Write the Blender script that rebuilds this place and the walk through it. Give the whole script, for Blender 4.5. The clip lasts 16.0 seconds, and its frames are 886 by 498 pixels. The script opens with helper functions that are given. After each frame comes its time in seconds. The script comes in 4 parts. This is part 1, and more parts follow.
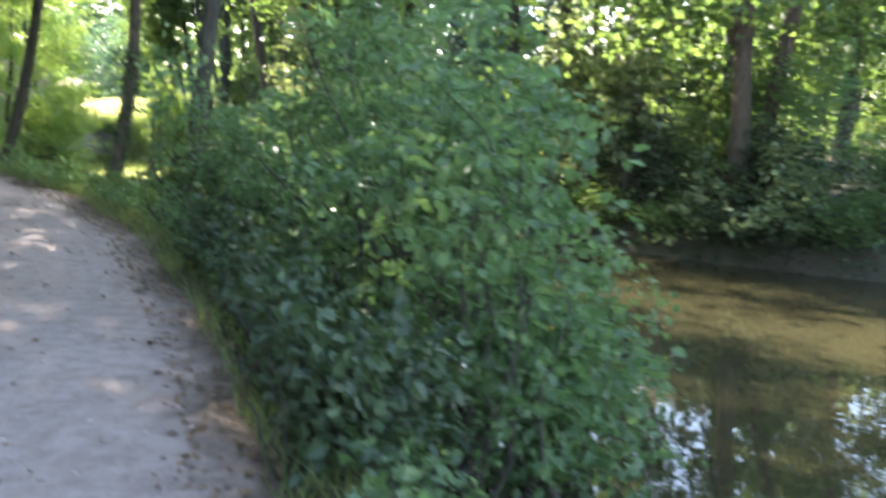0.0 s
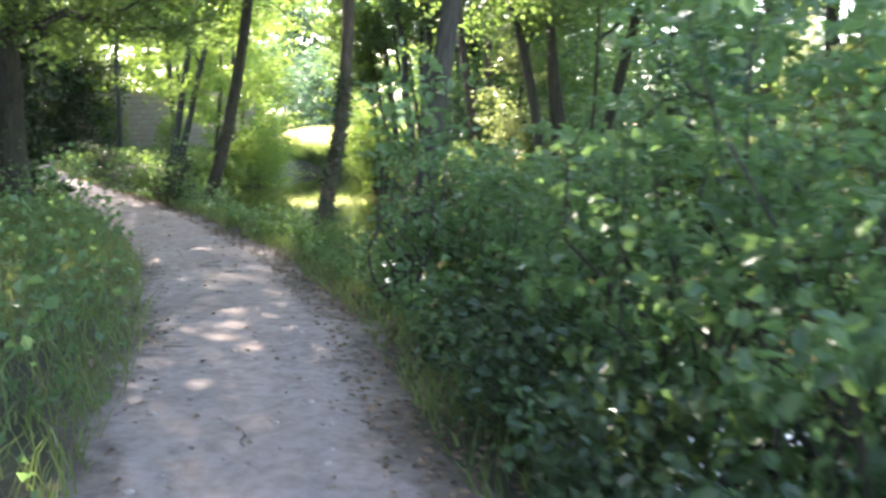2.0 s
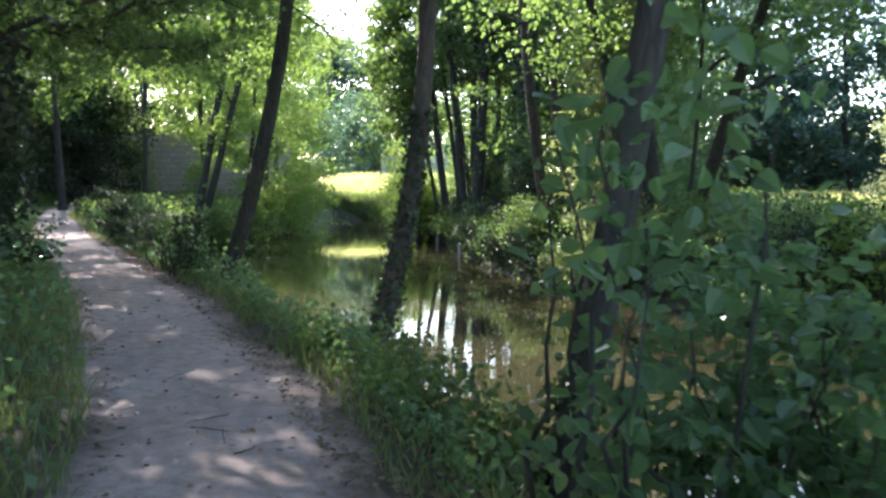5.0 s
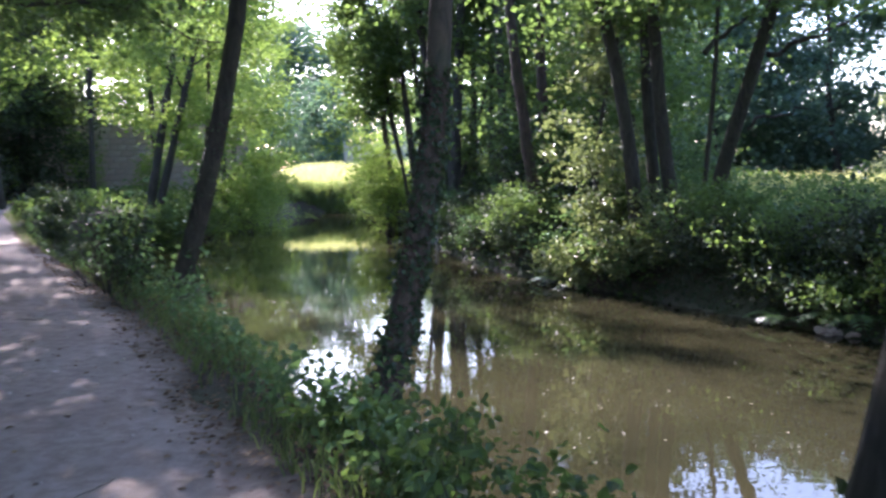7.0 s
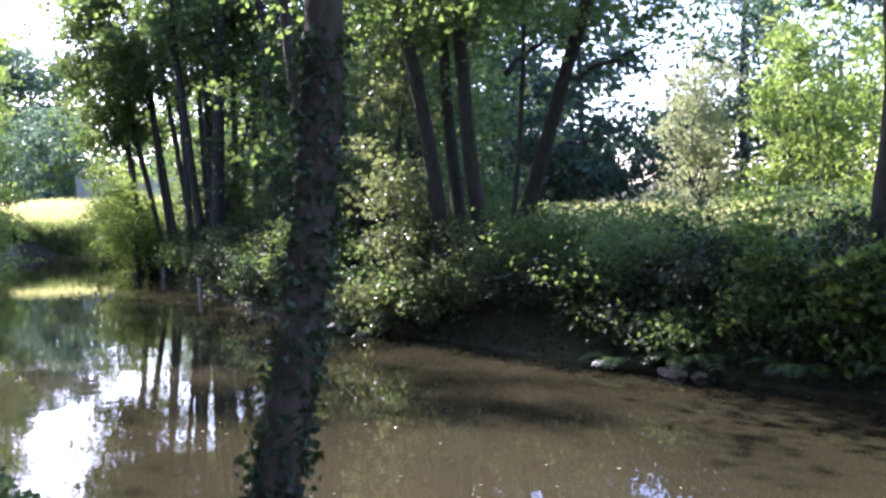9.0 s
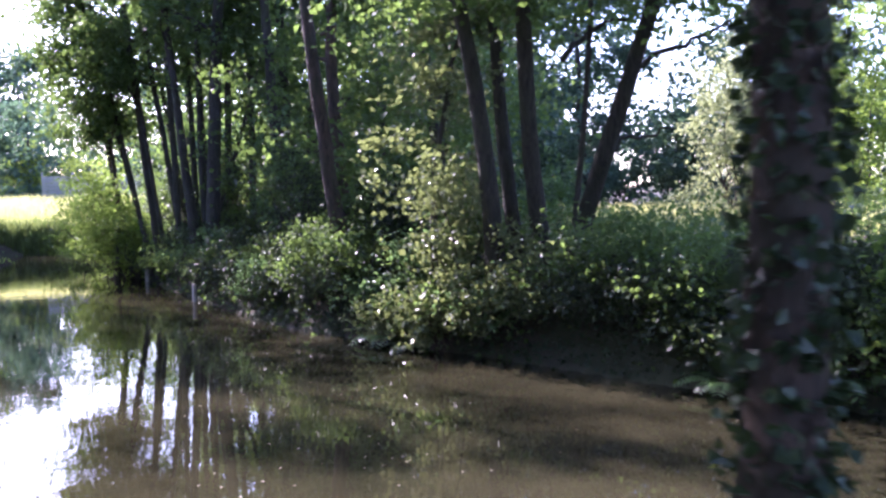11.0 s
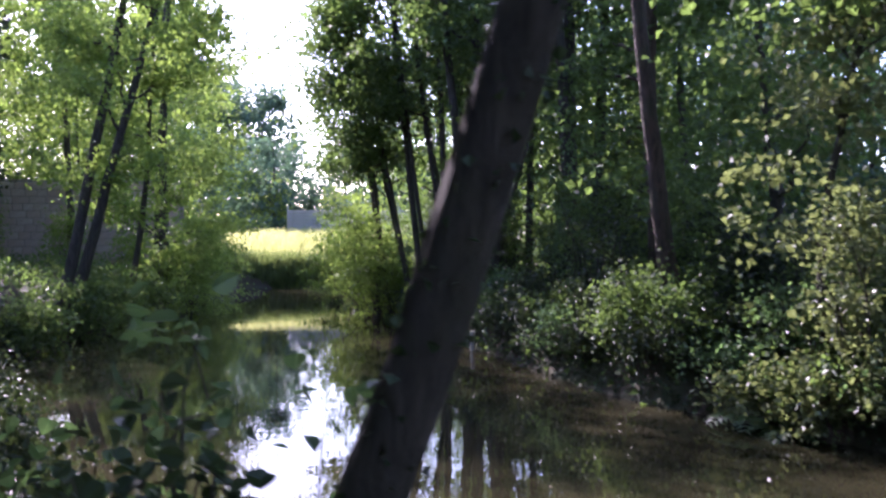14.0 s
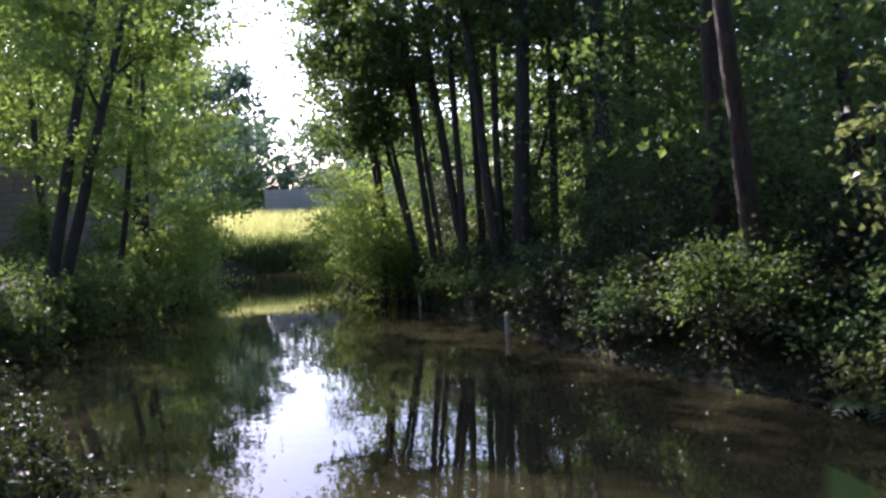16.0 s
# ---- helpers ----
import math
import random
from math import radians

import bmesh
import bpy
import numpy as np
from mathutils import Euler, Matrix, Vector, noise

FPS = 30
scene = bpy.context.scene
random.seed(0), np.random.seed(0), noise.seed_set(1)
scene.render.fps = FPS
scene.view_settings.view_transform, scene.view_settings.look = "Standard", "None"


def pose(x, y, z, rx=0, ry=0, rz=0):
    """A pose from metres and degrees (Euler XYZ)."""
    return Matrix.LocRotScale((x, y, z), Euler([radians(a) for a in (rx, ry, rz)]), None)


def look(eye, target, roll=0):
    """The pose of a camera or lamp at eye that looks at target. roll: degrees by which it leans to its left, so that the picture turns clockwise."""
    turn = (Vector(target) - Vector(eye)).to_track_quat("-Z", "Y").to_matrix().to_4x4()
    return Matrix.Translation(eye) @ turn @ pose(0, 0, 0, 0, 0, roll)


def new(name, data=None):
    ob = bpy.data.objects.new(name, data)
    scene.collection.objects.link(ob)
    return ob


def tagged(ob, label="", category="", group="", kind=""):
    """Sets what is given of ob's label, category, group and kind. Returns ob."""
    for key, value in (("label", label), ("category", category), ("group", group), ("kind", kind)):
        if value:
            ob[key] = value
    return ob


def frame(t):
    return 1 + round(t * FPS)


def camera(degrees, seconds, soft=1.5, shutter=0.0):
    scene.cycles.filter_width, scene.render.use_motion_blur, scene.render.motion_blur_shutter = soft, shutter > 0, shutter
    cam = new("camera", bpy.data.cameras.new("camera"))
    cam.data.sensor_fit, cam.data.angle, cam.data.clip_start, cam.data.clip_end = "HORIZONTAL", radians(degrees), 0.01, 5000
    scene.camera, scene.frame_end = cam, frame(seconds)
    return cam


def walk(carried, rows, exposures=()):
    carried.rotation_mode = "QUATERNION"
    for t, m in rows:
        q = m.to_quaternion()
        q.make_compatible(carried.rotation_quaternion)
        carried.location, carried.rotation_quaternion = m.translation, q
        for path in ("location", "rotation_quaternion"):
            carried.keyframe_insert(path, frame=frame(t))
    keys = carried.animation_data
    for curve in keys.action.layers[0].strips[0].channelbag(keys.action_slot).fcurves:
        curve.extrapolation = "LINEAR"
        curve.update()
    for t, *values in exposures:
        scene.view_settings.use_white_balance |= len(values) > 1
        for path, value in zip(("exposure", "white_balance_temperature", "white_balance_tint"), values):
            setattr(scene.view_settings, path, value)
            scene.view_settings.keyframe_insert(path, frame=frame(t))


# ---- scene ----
cam = camera(51.4, 16.0, 2.5, 0.5)
METRES, EYE, TILT, LEAN, TURN = 22.0, 1.4, -8.7, 0.0, 0.0
ROWS = [
    (0.0, 0.0, 0.0, 0.0, 0.0, 0.0, -0.0),
    (0.5, -0.0103, 0.0288, 0.0053, 6.41, 2.25, 1.4),
    (1.0, -0.0244, 0.0576, 0.011, 10.7, 1.04, -0.56),
    (1.5, -0.0383, 0.0889, 0.0169, 8.37, 2.19, 1.04),
    (2.0, -0.0511, 0.1201, 0.0248, 11.51, 1.28, -0.47),
    (2.5, -0.0659, 0.1513, 0.0318, 14.38, 2.6, -0.26),
    (3.0, -0.0761, 0.1843, 0.0385, 15.32, 4.77, 0.01),
    (3.5, -0.0905, 0.213, 0.0436, 14.0, 5.13, -1.17),
    (6.0, -0.1535, 0.3614, 0.0681, 13.22, 3.64, -1.51),
    (6.5, -0.1662, 0.3896, 0.0725, 13.69, 3.91, 0.17),
    (7.0, -0.1824, 0.4158, 0.0751, 10.99, 3.45, -0.04),
    (7.5, -0.1959, 0.4448, 0.0789, 6.9, 4.03, 0.79),
    (8.0, -0.2102, 0.4722, 0.0832, 2.36, 4.62, 1.42),
    (8.5, -0.2235, 0.4995, 0.0857, -2.38, 5.25, 3.0),
    (11.0, -0.3014, 0.627, 0.1054, -7.1, 5.2, 2.79),
    (11.5, -0.3154, 0.6517, 0.1076, -5.74, 5.8, 2.13),
    (12.0, -0.33, 0.6738, 0.1145, -4.96, 4.59, 1.27),
    (12.5, -0.3433, 0.7017, 0.12, 1.72, 3.94, 1.65),
    (13.0, -0.3624, 0.7217, 0.1232, 3.6, 4.23, 1.88),
    (13.5, -0.3806, 0.7463, 0.1282, 4.77, 5.77, 1.68),
    (14.0, -0.4026, 0.7653, 0.1329, 5.41, 7.77, -0.11),
    (14.5, -0.4269, 0.7859, 0.1371, 5.47, 8.18, 0.48),
    (15.0, -0.4492, 0.8059, 0.1407, 6.94, 8.68, 1.39),
    (15.5, -0.4659, 0.8284, 0.1445, 3.45, 6.63, 1.07),
    (16.0, -0.4808, 0.8504, 0.1489, 3.44, 6.13, 2.42),
]
walk(cam, [(t, pose(0, 0, EYE, TILT, LEAN, TURN) @ pose(METRES * x, METRES * y, METRES * z, 90 + pitch, roll, yaw)) for t, x, y, z, yaw, pitch, roll in ROWS],
     [(0.0, 3.5, 6650, 15), (2.0, 3.7, 6650, 17), (3.5, 3.15, 6400, 14), (6.0, 2.6, 5750, 23), (8.5, 2.58, 5600, 38), (11.0, 2.65, 5450, 47), (12.0, 2.8, 5450, 50), (13.0, 2.6, 5500, 46), (14.5, 1.95, 5650, 40), (16.0, 1.65, 5850, 33)])

# ---- world, sun, exposure ----
world = bpy.data.worlds.new("sky")
scene.world = world
world.use_nodes = True
wt = world.node_tree
sky = wt.nodes.new("ShaderNodeTexSky")
sky.sky_type, sky.sun_disc = "NISHITA", False
SUN_AZ, SUN_EL = -37.0, 34.0        # degrees to the right of +y, above the horizon
sky.sun_elevation, sky.sun_rotation = radians(SUN_EL), radians(SUN_AZ)
sky.dust_density, sky.air_density = 1.2, 1.0
wt.links.new(sky.outputs[0], wt.nodes["Background"].inputs[0])
wt.nodes["Background"].inputs[1].default_value = 0.15
sun_data = bpy.data.lights.new("sun", "SUN")
sun_data.energy, sun_data.angle, sun_data.color = 4.4, radians(0.6), (1.0, 0.92, 0.79)
sun = new("sun", sun_data)
az, el = radians(SUN_AZ), radians(SUN_EL)
sun.matrix_world = look((0, 0, 30), (-math.sin(az) * math.cos(el) * 10, -math.cos(az) * math.cos(el) * 10, 30 - math.sin(el) * 10))

# ---- materials ----
def mat(name):
    m = bpy.data.materials.new(name)
    m.use_nodes = True
    nt = m.node_tree
    return m, nt, nt.nodes["Principled BSDF"]


def ramp(nt, src, stops):
    r = nt.nodes.new("ShaderNodeValToRGB")
    els = r.color_ramp.elements
    while len(els) < len(stops):
        els.new(0.5)
    for e, (p, c) in zip(els, stops):
        e.position, e.color = p, (*c, 1)
    nt.links.new(src, r.inputs[0])
    return r.outputs[0]


def noise_node(nt, scale, detail=5, rough=0.6, stretch=None, distort=0.0):
    co = nt.nodes.new("ShaderNodeTexCoord").outputs["Object"]
    if stretch:
        mp = nt.nodes.new("ShaderNodeMapping")
        mp.inputs["Scale"].default_value = stretch
        nt.links.new(co, mp.inputs[0])
        co = mp.outputs[0]
    n = nt.nodes.new("ShaderNodeTexNoise")
    n.inputs["Scale"].default_value, n.inputs["Detail"].default_value = scale, detail
    n.inputs["Roughness"].default_value, n.inputs["Distortion"].default_value = rough, distort
    nt.links.new(co, n.inputs["Vector"])
    return n.outputs[0]


def bump(nt, p, src, strength, dist):
    b = nt.nodes.new("ShaderNodeBump")
    b.inputs["Strength"].default_value, b.inputs["Distance"].default_value = strength, dist
    nt.links.new(src, b.inputs["Height"])
    nt.links.new(b.outputs[0], p.inputs["Normal"])


def mix_col(nt, fac, a, b, kind="MIX"):
    m = nt.nodes.new("ShaderNodeMix")
    m.data_type, m.blend_type = "RGBA", kind
    for sock, v in ((m.inputs[0], fac), (m.inputs[6], a), (m.inputs[7], b)):
        if hasattr(v, "links") or hasattr(v, "is_linked"):
            nt.links.new(v, sock)
        elif isinstance(v, (int, float)):
            sock.default_value = v
        else:
            sock.default_value = (*v, 1)
    return m.outputs[2]


def leaf_mat(name, dark, light, glow, gloss=0.52, trans=0.45):
    """A thin leaf: varied green, a sheen on top, light let through."""
    m, nt, p = mat(name)
    geo = nt.nodes.new("ShaderNodeNewGeometry")
    col = ramp(nt, geo.outputs["Random Per Island"], [(0.0, dark), (0.75, light), (1.0, tuple(min(1, c * 1.25) for c in light))])
    big = noise_node(nt, 0.9, 2)
    col = mix_col(nt, ramp(nt, big, [(0.35, (0.0,) * 3), (0.7, (0.6,) * 3)]), col, tuple(c * 0.7 for c in dark))
    nt.links.new(col, p.inputs["Base Color"])
    p.inputs["Roughness"].default_value = gloss
    p.inputs["Specular IOR Level"].default_value = 0.42
    tr = nt.nodes.new("ShaderNodeBsdfTranslucent")
    g = ramp(nt, geo.outputs["Random Per Island"], [(0.0, tuple(c * 0.7 for c in glow)), (1.0, glow)])
    nt.links.new(g, tr.inputs[0])
    mx = nt.nodes.new("ShaderNodeMixShader")
    mx.inputs[0].default_value = trans
    nt.links.new(p.outputs[0], mx.inputs[1])
    nt.links.new(tr.outputs[0], mx.inputs[2])
    nt.links.new(mx.outputs[0], nt.nodes["Material Output"].inputs[0])
    return m


LEAF = leaf_mat("alder_leaf", (0.030, 0.060, 0.024), (0.070, 0.120, 0.045), (0.22, 0.34, 0.07))
LEAF_COOL = leaf_mat("hazel_leaf", (0.060, 0.105, 0.050), (0.115, 0.180, 0.085), (0.22, 0.38, 0.11), 0.36, 0.45)
# sunlit copy of the leaf, sunlight put into its yellow-green
LEAF_YEL = leaf_mat("sunlit_tint_leaf", (0.055, 0.110, 0.026), (0.100, 0.175, 0.045), (0.32, 0.46, 0.08), 0.5, 0.5)
# shade is put into this near-black leaf colour
LEAF_SHADE = leaf_mat("shaded_leaf", (0.018, 0.034, 0.016), (0.035, 0.060, 0.025), (0.08, 0.12, 0.03), 0.5, 0.25)
# bright sunlight is put into this paler leaf colour
LEAF_LIT_PALE = leaf_mat("sunlit_pale_leaf", (0.09, 0.12, 0.06), (0.15, 0.19, 0.09), (0.28, 0.34, 0.10), 0.35, 0.4)
# distance haze is put into this leaf as a bluer green
LEAF_HAZE = leaf_mat("haze_tinted_leaf", (0.036, 0.075, 0.052), (0.066, 0.115, 0.076), (0.15, 0.26, 0.12), 0.55, 0.35)
# ivy's own dark leaf, also lent to other growth to stand for shade
IVY_AND_SHADE = leaf_mat("ivy_and_shaded_leaf", (0.020, 0.040, 0.016), (0.045, 0.075, 0.030), (0.08, 0.14, 0.03), 0.45, 0.2)
GRASS = leaf_mat("grass_blade", (0.070, 0.110, 0.035), (0.150, 0.195, 0.070), (0.28, 0.36, 0.09), 0.5, 0.4)
STRAW = leaf_mat("seeded_grass", (0.36, 0.41, 0.12), (0.54, 0.57, 0.21), (0.74, 0.75, 0.28), 0.6, 0.45)
WILLOW = leaf_mat("willow_leaf", (0.15, 0.19, 0.10), (0.24, 0.29, 0.16), (0.42, 0.48, 0.20), 0.5, 0.45)
LITTER = leaf_mat("dead_leaf", (0.10, 0.060, 0.035), (0.26, 0.17, 0.10), (0.22, 0.13, 0.06), 0.7, 0.15)


def bark_mat(name, dark, light, scale=1.0):
    m, nt, p = mat(name)
    n1 = noise_node(nt, 14 * scale, 8, 0.7, (1, 1, 0.22), 0.6)
    n2 = noise_node(nt, 2.2 * scale, 4, 0.6)
    c = ramp(nt, n1, [(0.32, dark), (0.68, light)])
    c = mix_col(nt, ramp(nt, n2, [(0.45, (0,) * 3), (0.75, (0.7,) * 3)]), c, (0.055, 0.062, 0.030))
    nt.links.new(c, p.inputs["Base Color"])
    p.inputs["Roughness"].default_value = 0.9
    bump(nt, p, n1, 1.0, 0.05)
    return m


BARK = bark_mat("grey_brown_bark", (0.018, 0.016, 0.012), (0.088, 0.076, 0.058))
BARK_RED = bark_mat("reddish_bark", (0.026, 0.019, 0.014), (0.135, 0.088, 0.064))

DIRT, nt, p = mat("trodden_dirt")
n1, n2, n3 = noise_node(nt, 0.8, 5, 0.6), noise_node(nt, 9, 8, 0.7), noise_node(nt, 70, 3, 0.6)
c = ramp(nt, n1, [(0.3, (0.27, 0.205, 0.175)), (0.7, (0.37, 0.295, 0.262))])
c = mix_col(nt, ramp(nt, n2, [(0.35, (0.75,) * 3), (0.6, (0.0,) * 3)]), c, (0.17, 0.125, 0.10))
c = mix_col(nt, ramp(nt, n3, [(0.62, (0.0,) * 3), (0.72, (0.6,) * 3)]), c, (0.42, 0.38, 0.34))
verge = nt.nodes.new("ShaderNodeAttribute")
verge.attribute_name = "verge"
ragged = nt.nodes.new("ShaderNodeMath")
ragged.operation = "MULTIPLY_ADD"
nt.links.new(noise_node(nt, 5.0, 6, 0.7), ragged.inputs[0])
ragged.inputs[1].default_value = 0.9
nt.links.new(verge.outputs["Fac"], ragged.inputs[2])
soft = nt.nodes.new("ShaderNodeMapRange")
soft.inputs["From Min"].default_value, soft.inputs["From Max"].default_value = 1.02, 1.36
nt.links.new(ragged.outputs[0], soft.inputs["Value"])
earth = ramp(nt, n2, [(0.3, (0.050, 0.037, 0.027)), (0.7, (0.150, 0.110, 0.078))])
c = mix_col(nt, soft.outputs[0], c, earth)
nt.links.new(c, p.inputs["Base Color"])
p.inputs["Roughness"].default_value = 0.95
bump(nt, p, n2, 0.6, 0.03)

SOIL, nt, p = mat("bank_soil")
n1, n2 = noise_node(nt, 0.5, 5, 0.6), noise_node(nt, 12, 8, 0.75)
c = ramp(nt, n2, [(0.3, (0.030, 0.024, 0.017)), (0.7, (0.105, 0.080, 0.052))])
c = mix_col(nt, ramp(nt, n1, [(0.42, (0.0,) * 3), (0.62, (0.75,) * 3)]), c, (0.045, 0.062, 0.022))
nt.links.new(c, p.inputs["Base Color"])
p.inputs["Roughness"].default_value = 0.95
bump(nt, p, n2, 0.8, 0.05)

WATER, nt, p = mat("muddy_water")
n1 = noise_node(nt, 0.25, 4, 0.6)
c = ramp(nt, n1, [(0.35, (0.022, 0.0212, 0.0112)), (0.7, (0.038, 0.0345, 0.0175))])
nt.links.new(c, p.inputs["Base Color"])
p.inputs["Roughness"].default_value, p.inputs["IOR"].default_value = 0.015, 1.36
bump(nt, p, noise_node(nt, 1.6, 3, 0.55), 0.10, 0.03)

STONE, nt, p = mat("old_wall_stone")
oi = nt.nodes.new("ShaderNodeObjectInfo")
n1 = noise_node(nt, 5, 6, 0.7)
c = ramp(nt, n1, [(0.3, (0.33, 0.265, 0.225)), (0.7, (0.50, 0.42, 0.36))])
c = mix_col(nt, ramp(nt, oi.outputs["Random"], [(0, (0.0,) * 3), (1, (0.6,) * 3)]), c, (0.36, 0.25, 0.20))
nt.links.new(c, p.inputs["Base Color"])
p.inputs["Roughness"].default_value = 0.9
bump(nt, p, n1, 0.6, 0.04)

MORTAR, nt, p = mat("wall_mortar")
n1 = noise_node(nt, 7, 6, 0.7)
nt.links.new(ramp(nt, n1, [(0.3, (0.16, 0.145, 0.125)), (0.7, (0.27, 0.25, 0.22))]), p.inputs["Base Color"])
p.inputs["Roughness"].default_value = 0.95

BOARD, nt, p = mat("weathered_grey_board")
n1 = noise_node(nt, 6, 6, 0.7, (0.3, 1, 6))
nt.links.new(ramp(nt, n1, [(0.3, (0.20, 0.21, 0.23)), (0.7, (0.33, 0.34, 0.37))]), p.inputs["Base Color"])
p.inputs["Roughness"].default_value = 0.8

RENDER_WHITE, nt, p = mat("white_render")
n1 = noise_node(nt, 2, 5, 0.6)
nt.links.new(ramp(nt, n1, [(0.3, (0.70, 0.69, 0.66)), (0.7, (0.80, 0.79, 0.77))]), p.inputs["Base Color"])
p.inputs["Roughness"].default_value = 0.9

ROOF, nt, p = mat("slate_roof")
n1 = noise_node(nt, 5, 5, 0.6, (1, 4, 4))
nt.links.new(ramp(nt, n1, [(0.3, (0.16, 0.16, 0.18)), (0.7, (0.28, 0.28, 0.30))]), p.inputs["Base Color"])
p.inputs["Roughness"].default_value = 0.6

GLASS_DARK, nt, p = mat("window_glass")
p.inputs["Base Color"].default_value = (0.02, 0.025, 0.03, 1)
p.inputs["Roughness"].default_value = 0.05

POST, nt, p = mat("bleached_wood")
n1 = noise_node(nt, 20, 5, 0.6, (1, 1, 0.15))
nt.links.new(ramp(nt, n1, [(0.3, (0.30, 0.27, 0.22)), (0.7, (0.56, 0.53, 0.47))]), p.inputs["Base Color"])
p.inputs["Roughness"].default_value = 0.85

FLECK, nt, p = mat("floating_fleck")
p.inputs["Base Color"].default_value = (0.24, 0.22, 0.15, 1)
p.inputs["Roughness"].default_value = 0.7

# ---- mesh helpers ----
rng = np.random.default_rng(7)


def mesh_of(name, verts, faces, material, smooth=False):
    """A mesh from arrays: verts (n, 3), faces (m, k), all faces with k corners."""
    verts, faces = np.asarray(verts, np.float32), np.asarray(faces, np.int32)
    me = bpy.data.meshes.new(name)
    m, k = faces.shape
    me.vertices.add(len(verts))
    me.vertices.foreach_set("co", verts.ravel())
    me.loops.add(m * k)
    me.loops.foreach_set("vertex_index", faces.ravel())
    me.polygons.add(m)
    me.polygons.foreach_set("loop_start", np.arange(0, m * k, k, dtype=np.int32))
    me.polygons.foreach_set("loop_total", np.full(m, k, np.int32))
    me.polygons.foreach_set("use_smooth", np.full(m, smooth))
    me.materials.append(material)
    me.update(calc_edges=True)
    return me


def piece(name, me, parent, label=""):
    ob = new(name, me)
    ob.parent = parent
    return tagged(ob, label)


def unit(v):
    return v / np.maximum(np.linalg.norm(v, axis=-1, keepdims=True), 1e-9)


def leaf_arrays(at, size, up=0.7, droop=0.15, slim=0.42, shaped=False, lean=None):
    """Folded leaves at the points given. shaped: rounder outline, for leaves seen near by."""
    n = len(at)
    nrm = unit(rng.normal(size=(n, 3)) * 0.75 + np.array([0, 0, up]))
    along = unit(np.cross(nrm, rng.normal(size=(n, 3))))
    along[:, 2] -= droop
    along = unit(along)
    side = unit(np.cross(along, nrm))
    nrm = np.cross(side, along)
    s = (size * rng.uniform(0.65, 1.3, n))[:, None]
    w = s * slim
    if shaped == "fine":
        out = [(0.06, 0.30), (0.18, 0.78), (0.38, 1.0), (0.62, 0.88), (0.82, 0.5), (0.93, 0.2)]
        cup = lambda a, q, sg: at + along * s * a + sg * side * w * q + nrm * (w * 0.35 * q - s * 0.22 * a * a)
        v = np.stack([at] + [cup(a, q, 1) for a, q in out] + [at + along * s - nrm * s * 0.22] + [cup(a, q, -1) for a, q in out[::-1]], 1)
        f = np.array([[0, 1, 2, 3, 4, 5, 6, 7], [0, 7, 8, 9, 10, 11, 12, 13]])
    elif not shaped:
        v = np.stack([at, at + along * s * 0.5 + side * w + nrm * w * 0.35, at + along * s - nrm * s * 0.1, at + along * s * 0.5 - side * w + nrm * w * 0.35], 1)
        f = np.array([[0, 1, 2], [0, 2, 3]])
    else:
        v = np.stack([at, at + along * s * 0.28 + side * w + nrm * w * 0.3, at + along * s * 0.68 + side * w * 0.85 + nrm * w * 0.25, at + along * s - nrm * s * 0.12,
                      at + along * s * 0.68 - side * w * 0.85 + nrm * w * 0.25, at + along * s * 0.28 - side * w + nrm * w * 0.3], 1)
        f = np.array([[0, 1, 2, 3], [0, 3, 4, 5]])
    k = v.shape[1]
    return v.reshape(-1, 3), (f[None] + (np.arange(n) * k)[:, None, None]).reshape(-1, f.shape[1])


def sprays(centres, per, spread, flat=0.3, tilt=0.35):
    """Points in flattened clouds round the centres, as leafy sprays hold them."""
    k = len(centres)
    nrm = unit(rng.normal(size=(k, 3)) * tilt + np.array([0, 0, 1.0]))
    a = unit(np.cross(nrm, rng.normal(size=(k, 3))))
    b = np.cross(nrm, a)
    q = rng.normal(size=(k, per, 3)) * spread * rng.uniform(0.6, 1.3, (k, 1, 1))
    pts = centres[:, None] + q[..., :1] * a[:, None] + q[..., 1:2] * 0.7 * b[:, None] + q[..., 2:] * flat * nrm[:, None]
    return pts.reshape(-1, 3)


def tube(points, radii, sides=10, rough=0.0):
    """A tapered tube along the points."""
    pts, r = np.asarray(points, float), np.asarray(radii, float)
    t = unit(np.gradient(pts, axis=0))
    ref = np.array([0.31, 0.95, 0.05]) if abs(t[0, 2]) > 0.5 else np.array([0, 0, 1.0])
    a = unit(np.cross(t, ref))
    b = np.cross(t, a)
    ang = np.linspace(0, 2 * math.pi, sides, endpoint=False)
    rr = r[:, None] * (1 + rough * rng.uniform(-1, 1, (len(pts), sides)))
    v = pts[:, None] + rr[..., None] * (np.cos(ang)[None, :, None] * a[:, None] + np.sin(ang)[None, :, None] * b[:, None])
    i, j = np.meshgrid(np.arange(len(pts) - 1), np.arange(sides), indexing="ij")
    jn = (j + 1) % sides
    f = np.stack([i * sides + j, i * sides + jn, (i + 1) * sides + jn, (i + 1) * sides + j], -1).reshape(-1, 4)
    return v.reshape(-1, 3), f


def joined(arrays):
    vs, fs, o = [], [], 0
    for v, f in arrays:
        vs.append(v)
        fs.append(f + o)
        o += len(v)
    return np.concatenate(vs), np.concatenate(fs)


def wander(a, b, n, sway):
    """A bent line from a to b."""
    u = np.linspace(0, 1, n)[:, None]
    line = np.asarray(a) * (1 - u) + np.asarray(b) * u
    bend = np.cumsum(rng.normal(size=(n, 3)), 0)
    bend = bend - u * bend[-1] - (1 - u) * bend[0]
    return line + bend * sway / math.sqrt(n)

